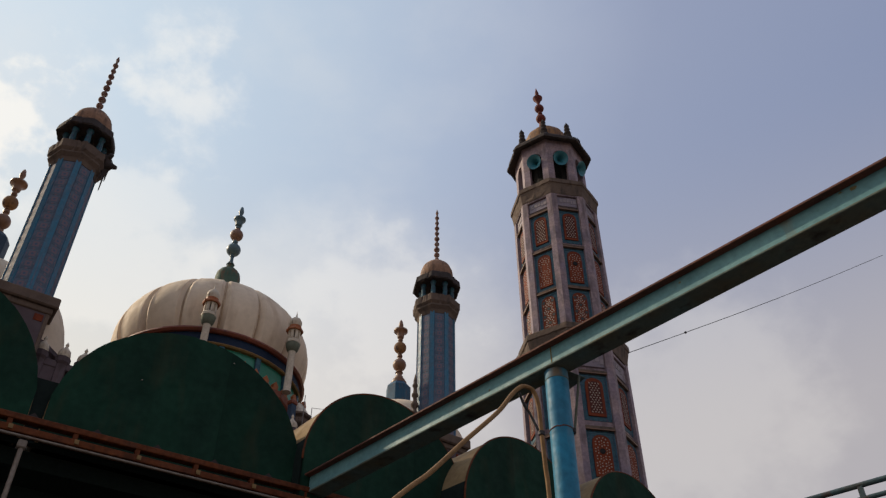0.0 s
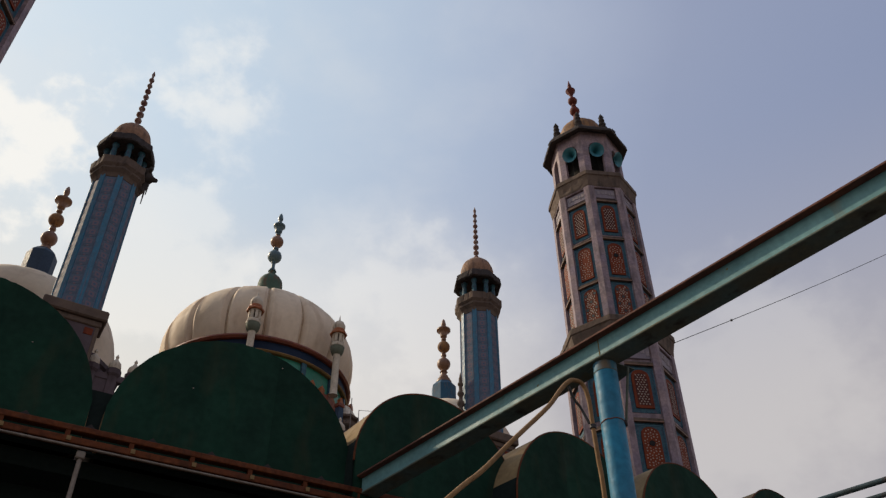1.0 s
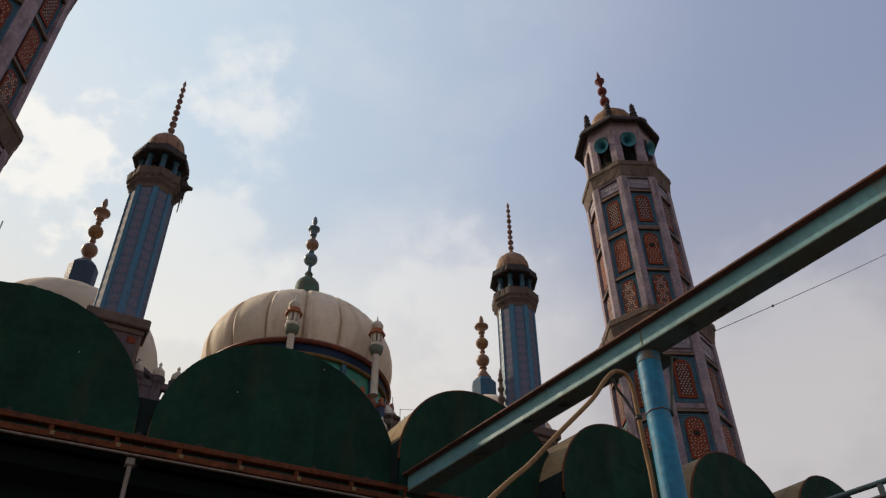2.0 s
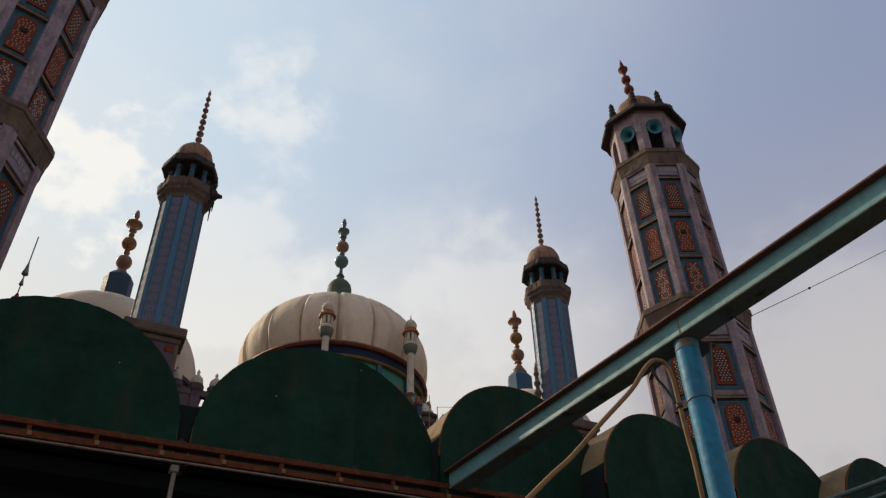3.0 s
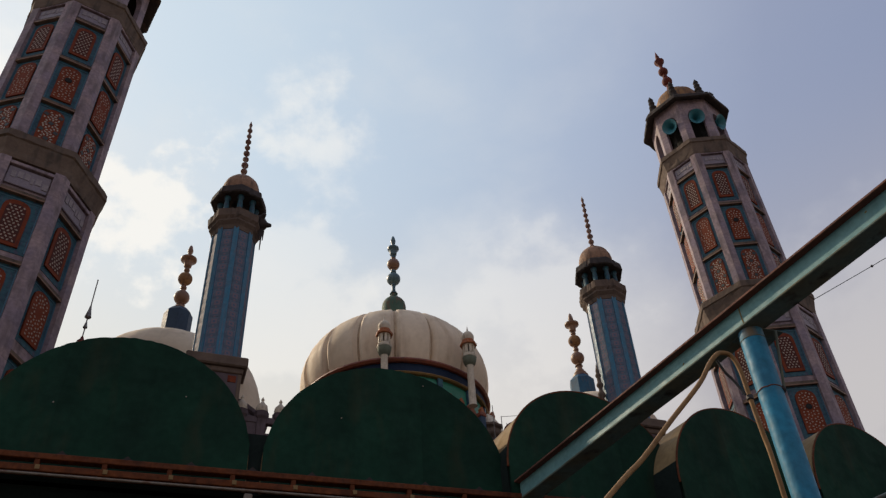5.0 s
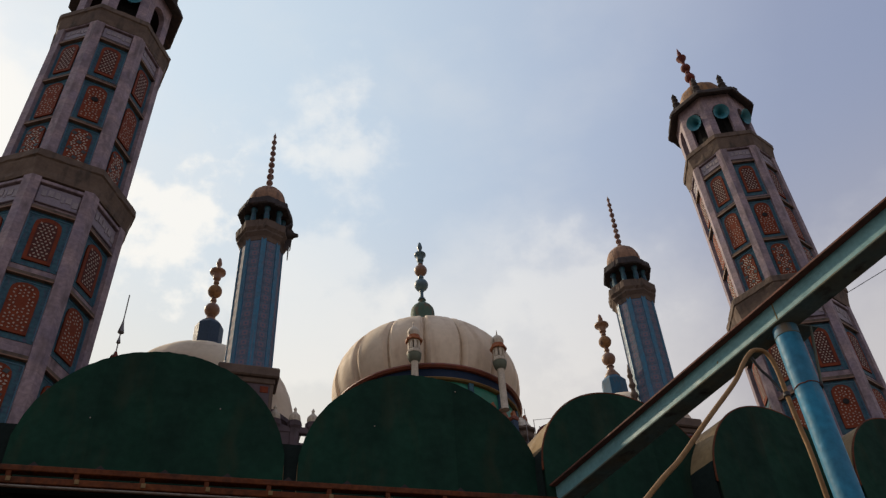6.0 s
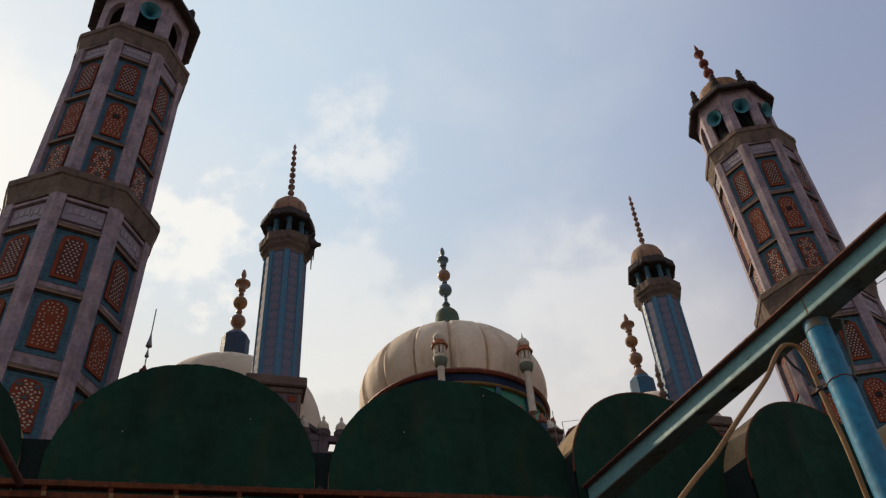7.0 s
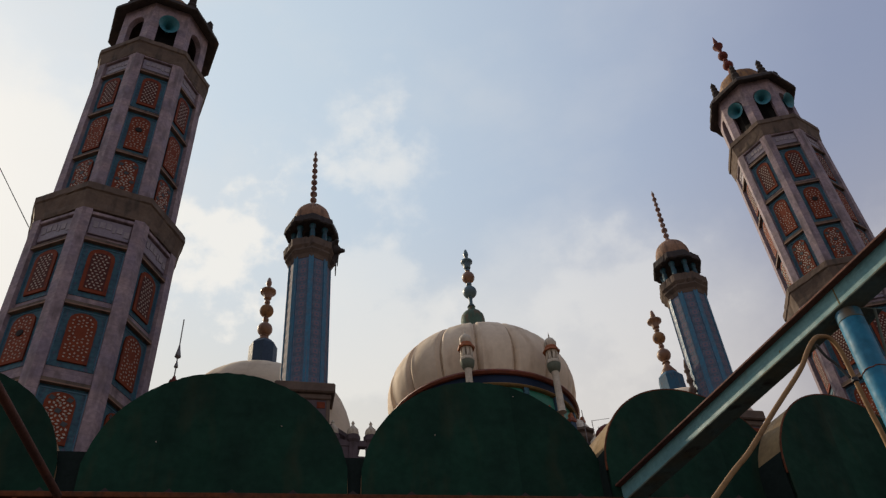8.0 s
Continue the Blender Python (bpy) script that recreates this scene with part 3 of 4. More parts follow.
def hang_horns(t, faces):
    """Loudspeaker horns in the openings of a tower's gallery, tilted down a little."""
    ap = 1.29 * math.cos(radians(22.5))
    horn = None
    for f in faces:
        p = facing(f, ap + 0.10, 25.40) @ pose(0, 0, 0, 24)
        if horn is None:
            bm = bmesh.new()
            lathe(bm, [(0.05, 0.45), (0.07, 0.30), (0.12, 0.16), (0.19, 0.06), (0.27, 0.0), (0.285, -0.02), (0.27, -0.015), (0.18, 0.05), (0.10, 0.15), (0.04, 0.30), (0.0, 0.32)], 18)
            bmesh.ops.transform(bm, matrix=pose(0, 0, 0, -90), verts=bm.verts)
            horn = part("horn", bm, M_HORN, t, "turquoise horn loudspeaker", True, p)
        else:
            place("horn", horn.data, t, "turquoise horn loudspeaker", p)


LEFT_TOWER, RIGHT_TOWER = (-4.33, 17.58), (16.46, 17.32)
first = big_minaret(pose(*RIGHT_TOWER, 0) @ pose(0, 0, 14, 0, -0.5, 0) @ pose(0, 0, -14), ((247.5,), (247.5,)))
second = big_minaret(pose(*LEFT_TOWER, 0) @ pose(0, 0, 18.5, 0, 0.8, 0) @ pose(0, 0, -18.5, 0, 0, -8) @ Matrix.Diagonal((1.085, 1.085, 1, 1)), ((247.5,), (292.5,)))
hang_horns(first, (202.5, 247.5, 292.5))
hang_horns(second, (292.5,))


# ---- small blue minarets ----
def small_minaret(at, bead=0.225):
    t = thing("small_minaret", "slim blue-tiled minaret with an open lantern and beaded spire", "minaret", at, group="slim blue minarets")
    bm = bmesh.new()
    box(bm, -0.56, 0.56, -0.56, 0.56, 11.0, 12.72)
    part("base_block", bm, M_STONE, t, "mauve plastered base block")
    bm = bmesh.new()
    box(bm, -0.60, 0.60, -0.60, 0.60, 12.60, 12.74, 0.02)
    box(bm, -0.68, 0.68, -0.68, 0.68, 12.74, 13.00, 0.03)
    part("base_cornice", bm, M_LEDGE, t)
    part("corner_strip", box(bmesh.new(), 0.49, 0.572, -0.572, -0.49, 11.0, 12.60, 0.01), M_LEDGE, t, "dark weathered corner strip")
    part("red_tile", box(bmesh.new(), 0.28, 0.46, -0.575, -0.555, 12.38, 12.54, 0.004), M_PANEL, t, "small red tile")
    bm = bmesh.new()
    octa(bm, [(0.555, 13.0), (0.535, 17.0)])
    part("shaft", bm, M_BLUE, t)
    side = 2 * 0.54 * math.sin(radians(22.5))
    ap = 0.54 * math.cos(radians(22.5))
    shaft = t.children[-1]
    pm = sm = None
    for i, f in enumerate(FACE):
        if sm is None:
            sm = part("edge_strip", box(bmesh.new(), -0.062, 0.062, -0.012, 0.03, 0, 3.95), M_BLUE_STRIP, t, "bright blue edge tiles", at=facing(f + 22.5, 0.536, 13.02)).data
        else:
            place("edge_strip", sm, t, "bright blue edge tiles", facing(f + 22.5, 0.536, 13.02))
        for k in range(14):
            at = facing(f, ap + 0.010 - 0.0007 * k, 13.17 + 0.275 * k)
            if pm is None:
                pm = part("flower_tile", box(bmesh.new(), -side * 0.30, side * 0.30, -0.007, 0.02, -0.1355, 0.1355, 0.002), M_LILAC, shaft, at=at).data
            else:
                place("flower_tile", pm, shaft, at=at)
    bm = bmesh.new()
    worn_octa(bm, [(0.55, 16.92), (0.58, 17.04), (0.66, 17.14), (0.65, 17.2), (0.71, 17.28), (0.72, 17.50), (0.3, 17.52)], 12, 0.035)
    part("corbel", bm, M_LEDGE, t, "stepped brown corbel")
    col = None
    for i in range(8):
        p = pose(0.46 * math.cos(radians(45 * i)), 0.46 * math.sin(radians(45 * i)), 17.50)
        if col is None:
            bm = bmesh.new()
            lathe(bm, [(0.085, 0), (0.085, 0.06), (0.06, 0.12), (0.075, 0.30), (0.06, 0.5), (0.09, 0.56), (0.09, 0.62)], 8)
            col = part("lantern_column", bm, M_TEAL, t, smooth=True, at=p).data
        else:
            place("lantern_column", col, t, at=p)
    # solid near-black core gives the lantern its inner shade
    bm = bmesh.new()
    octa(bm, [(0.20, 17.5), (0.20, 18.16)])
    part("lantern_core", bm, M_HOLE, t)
    bm = bmesh.new()
    worn_octa(bm, [(0.50, 18.15), (0.71, 18.10), (0.74, 18.13), (0.71, 18.34), (0.62, 18.40), (0.60, 18.44), (0.4, 18.46)], 13, 0.035)
    part("canopy", bm, M_SLAB, t, "dark octagonal canopy")
    bm = bmesh.new()
    lathe(bm, [(0.46, 18.42), (0.50, 18.5), (0.50, 18.68)] + [(0.50 * math.cos(radians(a)), 18.70 + 0.52 * math.sin(radians(a))) for a in range(5, 90, 12)] + [(0, 19.23)], 40, lobe=lambda a: 0.975 + 0.025 * abs(math.cos(5 * a)))
    part("cupola", bm, M_TERRA, t, "faded terracotta ribbed cupola", True)
    bm = bmesh.new()
    prof = [(0.10, 19.2), (0.06, 19.4)]
    z = 19.53
    for i in range(8):
        r = bead * (0.44 - 0.018 * i) * (1.0 if i % 2 else 0.9)
        prof += [(0.035, z - r)] + ball(r, z, 5)[0:4] + [(0.035, z + r)]
        z += bead
    prof += [(0.03, z - 0.1), (0.05, z), (0, z + 0.18)]
    lathe(bm, prof, 10)
    part("spire", bm, M_SPIRE, t, "weathered brown beaded spire", True)
    return t


SL, SR = (0.80, 17.48), (11.38, 17.5)
small_minaret(pose(*SR, 0))
small_minaret(pose(*SL, 0.08), 0.243)


# ---- domes ----
def finial(parent, z, seq, mat_a, mat_b, rim):
    """Two balls with small collars, a vase with a flared rim and a leaf-shaped tip on a stem; seq gives their heights."""
    b1, b2, cup, tip = seq
    bm = bmesh.new()
    mid, neck = (b1 + b2) / 2, (b2 + cup) / 2 + 0.02
    lathe(bm, [(0.13, z), (0.06, z + 0.12), (0.05, mid - 0.07), (0.09, mid - 0.03), (0.09, mid + 0.03), (0.05, mid + 0.07), (0.05, neck - 0.06), (0.085, neck - 0.02), (0.085, neck + 0.02), (0.05, neck + 0.06), (0.04, tip - 0.2)], 12)
    part("finial_stem", bm, mat_a, parent, smooth=True)
    for zz, r, m in ((b1, 0.222, mat_a), (b2, 0.208, mat_b)):
        shape = [(0.07, zz - r - 0.05)] + ball(r, zz, 10) + [(0.07, zz + r + 0.05)]
        part("finial_ball", lathe(bmesh.new(), shape, 22), m, parent, smooth=True)
    bm = bmesh.new()
    lathe(bm, [(0.06, cup - 0.20), (0.11, cup - 0.15), (0.12, cup - 0.02), (0.15, cup + 0.04), (rim, cup + 0.09), (rim, cup + 0.14), (rim - 0.06, cup + 0.18), (0.08, cup + 0.20)], 18)
    part("finial_cup", bm, mat_a, parent, smooth=True)
    bm = bmesh.new()
    lathe(bm, [(0.05, cup + 0.18), (0.05, tip - 0.40), (0.08, tip - 0.30), (0.085, tip - 0.24), (0.05, tip - 0.08), (0, tip)], 14)
    part("finial_tip", bm, mat_a, parent, smooth=True)


def ribbed(a):
    u = ((a - radians(-106)) / radians(22.5)) % 1.0
    d = min(u, 1 - u)
    return 1.0 - 0.055 * math.exp(-(d / 0.06) ** 2) + 0.010 * math.exp(-((d - 0.13) / 0.05) ** 2) + 0.012 * math.sin(math.pi * u)


MAIN = (6.08, 21.0)
t = thing("main_dome", "large weathered white ribbed dome on a green and blue drum", "dome", pose(*MAIN, 0))
R, zc = 2.68, 15.62
prof = []
for i in range(0, 23):
    a = radians(-20 + i * 110 / 22)
    c, s = math.cos(a), math.sin(a)
    prof.append((max(R * c ** (0.92 if a > 0 else 1.0), 0.0), zc + (1.92 if a > 0 else 2.3) * (s if a < 0 else s ** 1.02)))
prof[-1] = (0.0, prof[-1][1])
shell = part("dome_shell", lathe(bmesh.new(), prof, 256, lobe=ribbed), M_WHITE, t, "weathered off-white ribbed shell", True)
bm = bmesh.new()
tube(bm, [(r * 0.952, 0, z) for r, z in prof[:-1]], 0.036, 8)
rib = part("dome_rib", bm, M_RIB, shell, "pale plaster rib", True, pose(0, 0, 0, 0, 0, -106)).data
for i in range(1, 16):
    place("dome_rib", rib, shell, "pale plaster rib", pose(0, 0, 0, 0, 0, -106 + 22.5 * i))
for name, r0, r1, z0, z1, m in (("rim_moulding", 2.66, 2.71, 14.74, 14.85, M_ORANGE), ("navy_band", 2.60, 2.60, 14.46, 14.75, M_NAVY), ("yellow_moulding", 2.62, 2.65, 14.40, 14.47, M_YELLOW),
                             ("green_band", 2.54, 2.54, 13.72, 14.42, M_GREEN), ("lower_moulding", 2.64, 2.72, 13.56, 13.74, M_ORANGE)):
    part(name, lathe(bmesh.new(), [(r0 - 0.1, z0), (r0, z0), (r1, (z0 + z1) / 2), (r1 - 0.02, z1), (r0 - 0.1, z1)], 64), m, t, smooth=True)
for i in range(16):
    part("drum_rib", box(bmesh.new(), -0.07, 0.07, -0.07, 0.05, 0, 0.68, 0.01), M_TEAL, t, at=facing(11 + 22.5 * i, 2.54, 13.72))
bm = bmesh.new()
octa(bm, [(2.80, 11.2), (2.80, 13.25), (2.92, 13.3), (2.95, 13.5), (2.5, 13.58)], radians(22.5))
part("drum", bm, M_STONE, t, "mauve plastered octagonal drum")
bm = bmesh.new()
octa(bm, [(2.90, 13.26), (2.99, 13.36), (3.01, 13.52), (2.86, 13.60), (2.7, 13.6)], radians(22.5))
cornice = part("drum_cornice", bm, M_ORANGE, t)
crest = None
for i in range(48):
    a = 360 * i / 48
    fold = (a % 45) - 22.5
    p = facing(a, 2.93 * math.cos(radians(22.5)) / math.cos(radians(fold)) + 0.02, 13.57) @ Matrix.Diagonal((1.1, 1.0, 1.7, 1))
    if crest is None:
        bm = bmesh.new()
        out = [(-0.12, 0), (0.12, 0), (0.13, 0.06), (0.07, 0.09), (0.09, 0.13), (0, 0.20), (-0.09, 0.13), (-0.07, 0.09), (-0.13, 0.06)]
        fr, bk = [[bm.verts.new((x, y, z)) for x, z in out] for y in (-0.03, 0.05)]
        bm.faces.new(fr), bm.faces.new(bk)
        for q in range(9):
            bm.faces.new((fr[q], fr[(q + 1) % 9], bk[(q + 1) % 9], bk[q]))
        crest = part("crest_leaf", bm, M_BRIGHT, cornice, "worn orange crest leaf", at=p).data
    else:
        place("crest_leaf", crest, cornice, "worn orange crest leaf", p)
bm = bmesh.new()
lathe(bm, [(0.42, 17.42), (0.39, 17.9), (0.375, 18.36), (0.375, 18.56), (0.35, 18.70), (0.28, 18.81), (0.19, 18.87), (0.16, 18.88), (0.16, 18.94), (0.10, 18.97), (0.09, 19.18), (0.0, 19.20)], 28)
part("crown_cap", bm, M_CAP, t, "dull stained green crown cap", True)
finial(t, 19.1, (19.71, 20.33, 20.89, 21.59), M_FIN_BLUE, M_FIN_TAN, 0.19)

for x0, ped, rise, seq in ((-0.23, M_PED, 0.22, (17.67, 18.36, 18.98, 19.69)), (12.24, M_PED_BLUE, 0.0, (17.71, 18.39, 18.95, 19.55))):
    t = thing("side_dome", "smooth weathered white dome with a blue pedestal and ball finial", "dome", pose(x0, 21.0, 0), group="side domes")
    prof = [(2.2 * math.cos(radians(a)) ** 0.95, 14.2 + 1.76 * math.sin(radians(a))) for a in range(-10, 90, 8)] + [(0, 15.97)]
    part("dome_shell", lathe(bmesh.new(), prof, 96, lobe=lambda a: 1 - 0.012 * math.exp(-((((a / radians(22.5)) % 1) - 0.5) / 0.1) ** 2)), M_WHITE, t, smooth=True)
    part("drum", octa(bmesh.new(), [(2.3, 11.2), (2.3, 13.5), (2.42, 13.6), (2.42, 13.8), (2.1, 13.85)], radians(22.5)), M_STONE, t)
    part("pedestal", octa(bmesh.new(), [(0.41, 15.9), (0.40, 16.5), (0.40, 16.80 + rise), (0.27, 16.96 + rise), (0.15, 16.99 + rise)]), ped, t, "blue-grey octagonal pedestal")
    if rise:
        part("neck_knob", lathe(bmesh.new(), [(0.20, 17.16), (0.21, 17.24), (0.15, 17.30), (0.12, 17.36), (0.09, 17.46)], 16), M_FIN_TAN, t, "worn tan neck knob", True)
    else:
        part("stepped_cone", lathe(bmesh.new(), [(0.22, 16.92), (0.26, 16.97), (0.25, 17.04), (0.19, 17.06), (0.20, 17.13), (0.15, 17.16), (0.14, 17.24), (0.10, 17.28), (0.09, 17.4), (0.07, 17.5)], 18), M_FIN_TAN, t, "tan stepped cone", True)
    finial(t, 17.4, seq, M_FIN_TAN, M_GOLD, 0.235)


def turret(at, corbel):
    t = thing("dome_turret", "small cream turret with slit lantern, orange eave and onion cap", "turret", at, group="dome turrets")
    part("column", lathe(bmesh.new(), [(0.12, 13.5), (0.095, 13.58), (0.09, 14.66), (0.10, 14.72), (0.125, 14.75)], 16), M_CREAM, t, smooth=True)
    part("bowl", lathe(bmesh.new(), [(0.10, 14.72), (0.14, 14.76), (0.17, 14.84), (0.185, 14.92), (0.185, 14.96)], 16), corbel, t, "rounded corbel bowl", True)
    part("bowl_rim", octa(bmesh.new(), [(0.18, 14.955), (0.20, 14.97), (0.20, 15.03), (0.15, 15.09)], radians(22.5)), M_CREAM, t)
    # solid core, coloured near black as the shade between the piers
    core = part("lantern_core", octa(bmesh.new(), [(0.10, 15.06), (0.10, 15.38)]), M_HOLE, t, "near-black core painting the shade behind the slits")
    for i in range(8):
        part("lantern_pier", box(bmesh.new(), -0.034, 0.034, -0.025, 0.03, 0, 0.30, 0.004), M_CREAM, core, at=facing(45 * i, 0.135, 15.08))
    part("lantern_head", octa(bmesh.new(), [(0.13, 15.31), (0.163, 15.315), (0.163, 15.36), (0.13, 15.37)], radians(22.5)), M_CREAM, t)
    part("eave", octa(bmesh.new(), [(0.14, 15.36), (0.225, 15.35), (0.235, 15.38), (0.225, 15.42), (0.16, 15.46)], radians(22.5)), M_BRIGHT, t, "bright orange eave")
    part("cap_ring", lathe(bmesh.new(), [(0.13, 15.45), (0.165, 15.47), (0.165, 15.52), (0.13, 15.54)], 18), M_BRIGHT, t, "orange ring under the cap", True)
    part("onion_cap", lathe(bmesh.new(), [(0.13, 15.52), (0.168, 15.60), (0.165, 15.68), (0.12, 15.77), (0.05, 15.83), (0.025, 15.86), (0.014, 15.95), (0, 16.05)], 24, lobe=lambda a: 0.97 + 0.03 * abs(math.cos(6 * a))), M_CREAM, t, smooth=True)
    return t


turret(pose(4.98, 18.15, -0.08), M_CORBEL)
turret(pose(7.32, 18.15, 0), M_CORBEL)

# ---- prayer hall body and parapet ----
bm = bmesh.new()
box(bm, -3.2, 15.4, 17.3, 25.0, 0.0, 11.2)
hall = tagged(part("prayer_hall", bm, M_STONE), "mauve plastered prayer hall block under the domes", "building", kind="structure")
bm = bmesh.new()
box(bm, -3.3, 15.5, 17.22, 17.42, 11.0, 11.22, 0.02)
part("roof_cornice", bm, M_ORANGE, hall)


def parapet_post(at):
    t = thing("parapet_post", "stubby parapet post with a white onion cap", "post", at, group="parapet posts")
    part("shaft", octa(bmesh.new(), [(0.125, 11.2), (0.125, 11.80), (0.165, 11.86), (0.165, 11.98), (0.10, 12.0)]), M_STONE, t)
    part("onion_cap", lathe(bmesh.new(), [(0.10, 11.98), (0.135, 12.06), (0.12, 12.15), (0.06, 12.22), (0.025, 12.28), (0.04, 12.32), (0.02, 12.36), (0, 12.40)], 12), M_CREAM, t, smooth=True)
    return t


posts_x = [-2.6, -1.9, 1.48, 1.93, 2.33, 3.2, 4.2, 5.2, 6.2, 7.2, 7.65, 8.1, 9.0, 10.0, 12.4, 13.2]
pp = parapet_post(pose(posts_x[0], 17.25, 0))
for x in posts_x[1:]:
    copy_thing(pp, pose(x, 17.25, 0))
bm = bmesh.new()
for a, b in ((-2.6, 0.2), (1.5, 10.8), (12.1, 13.2)):
    box(bm, a, b, 17.18, 17.32, 11.70, 11.86, 0.015)
for a, b in zip(posts_x, posts_x[1:]):
    top = 11.47 if a == 1.93 else 11.70
    if b - a < 1.3:
        box(bm, a + 0.1, b - 0.1, 17.2, 17.3, 11.2, top)
tagged(part("parapet_rail", bm, M_STONE), "weathered brown parapet rail along the roof edge", "parapet", kind="structure")

t = thing("corner_dome", "plain white half dome behind the blue minaret base", "dome", pose(0.95, 18.45, 0))
part("shell", lathe(bmesh.new(), [(1.12 * math.cos(radians(a)), 12.2 + 2.0 * math.sin(radians(a))) for a in range(0, 90, 10)] + [(0, 14.2)], 40), M_WHITE, t, smooth=True)
part("collar", octa(bmesh.new(), [(1.28, 11.2), (1.28, 12.1), (1.34, 12.15), (1.34, 12.25), (1.1, 12.26)], radians(22.5)), M_STONE, t)

# lightning rod by the left dome
t = thing("lightning_rod", "thin metal roof rod with two small cones", "rod", pose(-2.13, 17.6, 0))
part("rod", tube(bmesh.new(), [(0, 0, 11.2), (0, 0, 15.2)], 0.014, 8), M_STEEL, t)
part("cone", lathe(bmesh.new(), [(0.02, 14.05), (0.075, 14.1), (0.04, 14.28), (0.015, 14.45)], 10), M_STEEL, t, smooth=True)
part("lower_cone", lathe(bmesh.new(), [(0.02, 13.78), (0.05, 13.81), (0.03, 13.90), (0.015, 13.98)], 10), M_STEEL, t, smooth=True)
part("base_knob", lathe(bmesh.new(), [(0.1, 13.25)] + ball(0.11, 13.37, 6) + [(0.03, 13.55)], 12), M_RUST, t, smooth=True)

# ---- barrel canopies along the arcade ----
ROW_TURN = -2.06


def row_at(x, y=0.0, z=0.0):
    return pose(x + 0.036 * y, 4.5 - 0.036 * (x + 0.3) + y, z, 0, 0, ROW_TURN)


TOP, BASE = 4.68, 3.80


def canopy(x, r, turn=0.0, length=6.0):
    t = thing("barrel_canopy", "tan barrel roof closed by a dark green sheet gable", "canopy", row_at(x) @ pose(0, 0, 0, 0, 0, -turn), group="barrel canopies along the arcade")
    cz = TOP - r
    arc = [(r * math.cos(math.pi * i / 40), cz + r * math.sin(math.pi * i / 40)) for i in range(41)]
    outline = [(r, BASE)] + arc + [(-r, BASE)]

    def sheet(edge):
        """A double skin with closed ends that follows the edge (x, z) from the gable back."""
        bm = bmesh.new()
        rings = []
        for y in (0.02, length):
            for k in (1.0, 0.975):
                rings.append([bm.verts.new((x_ * k, y, cz + (z_ - cz) * k if z_ > cz else z_)) for x_, z_ in edge])
        for a, b in ((0, 2), (1, 3), (0, 1), (2, 3)):
            for q in range(len(edge) - 1):
                bm.faces.new((rings[a][q], rings[a][q + 1], rings[b][q + 1], rings[b][q]))
        return bm

    if turn:
        cut = next(q for q, (x_, z_) in enumerate(outline) if z_ > 4.15)
        part("roof_sheet", sheet(outline[cut:len(outline) - cut]), M_BARREL, t, "weathered tan barrel sheet", True)
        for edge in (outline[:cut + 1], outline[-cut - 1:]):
            part("side_wall", sheet(edge), M_DARK, t, "near-black side sheet below the barrel", True)
    else:
        part("roof_sheet", sheet(outline), M_BARREL, t, "weathered tan barrel sheet", True)
    if turn:
        part("rim_strip", tube(bmesh.new(), [(x_ * 1.004, 0.004, z_ + 0.002) for x_, z_ in arc], 0.0065, 6), M_RED, t, "thin rusty rim strip", True)
    # green gable: vertical sheet strips lapped a little
    rnd = random.Random(int(x * 100) + 7)
    cuts = [-r + 0.004]
    while cuts[-1] < r - 0.45:
        cuts.append(cuts[-1] + rnd.uniform(0.36, 0.52))
    cuts[-1] = r - 0.004
    for k, (a, b) in enumerate(zip(cuts, cuts[1:])):
        bm = bmesh.new()
        y = 0.0 if k % 2 else -0.0012
        m = max(2, int((b - a) / 0.03))
        xs = [a + (b - a) * i / m for i in range(m + 1)]
        rr = r + 0.004
        tops = [cz + math.sqrt(max(rr * rr - x_ * x_, 0)) + rnd.uniform(-0.004, 0.003) for x_ in xs]
        lo = [bm.verts.new((x_, y, BASE)) for x_ in xs]
        hi = [bm.verts.new((x_, y, z_)) for x_, z_ in zip(xs, tops)]
        lo2 = [bm.verts.new((x_, y + 0.012, BASE)) for x_ in xs]
        hi2 = [bm.verts.new((x_, y + 0.012, z_)) for x_, z_ in zip(xs, tops)]
        for i in range(m):
            bm.faces.new((lo[i], lo[i + 1], hi[i + 1], hi[i]))
            bm.faces.new((lo2[i], lo2[i + 1], hi2[i + 1], hi2[i]))
            bm.faces.new((hi[i], hi[i + 1], hi2[i + 1], hi2[i]))
        part("gable_sheet", bm, M_GABLE, t, "dark green gable sheet")
    return t


ROW = ((-3.35, 0.71, 0), (-1.81, 0.71, 0), (-0.28, 0.71, 0), (1.21, 0.71, 0), (2.53, 0.635, -9), (3.62, 0.66, -14), (4.58, 0.61, -14), (5.51, 0.62, -15), (6.50, 0.62, -15), (7.45, 0.62, -15))
for x, r, turn in ROW:
    canopy(x, r, turn)

# fascia rail: two bars, stubs between them, a thin pipe below and small dark brackets on top
TILT = pose(0, 0, 3.85) @ pose(0, 0, 0, 0, -0.4, 0) @ pose(0, 0, -3.85)
t = thing("fascia_rail", "rust-orange double fascia rail with short stubs along the eave", "rail", row_at(0) @ TILT)
for name, z0, z1, y0, y1, m in (("top_bar", 3.836, 3.868, -0.10, -0.05, M_RED), ("bottom_bar", 3.764, 3.799, -0.11, -0.05, M_RED), ("thin_pipe", 3.738, 3.749, -0.125, -0.11, M_DULL)):
    part(name, box(bmesh.new(), -4.2, 7.6, y0, y1, z0, z1, 0.003), m, t)
stub = point = clip = None
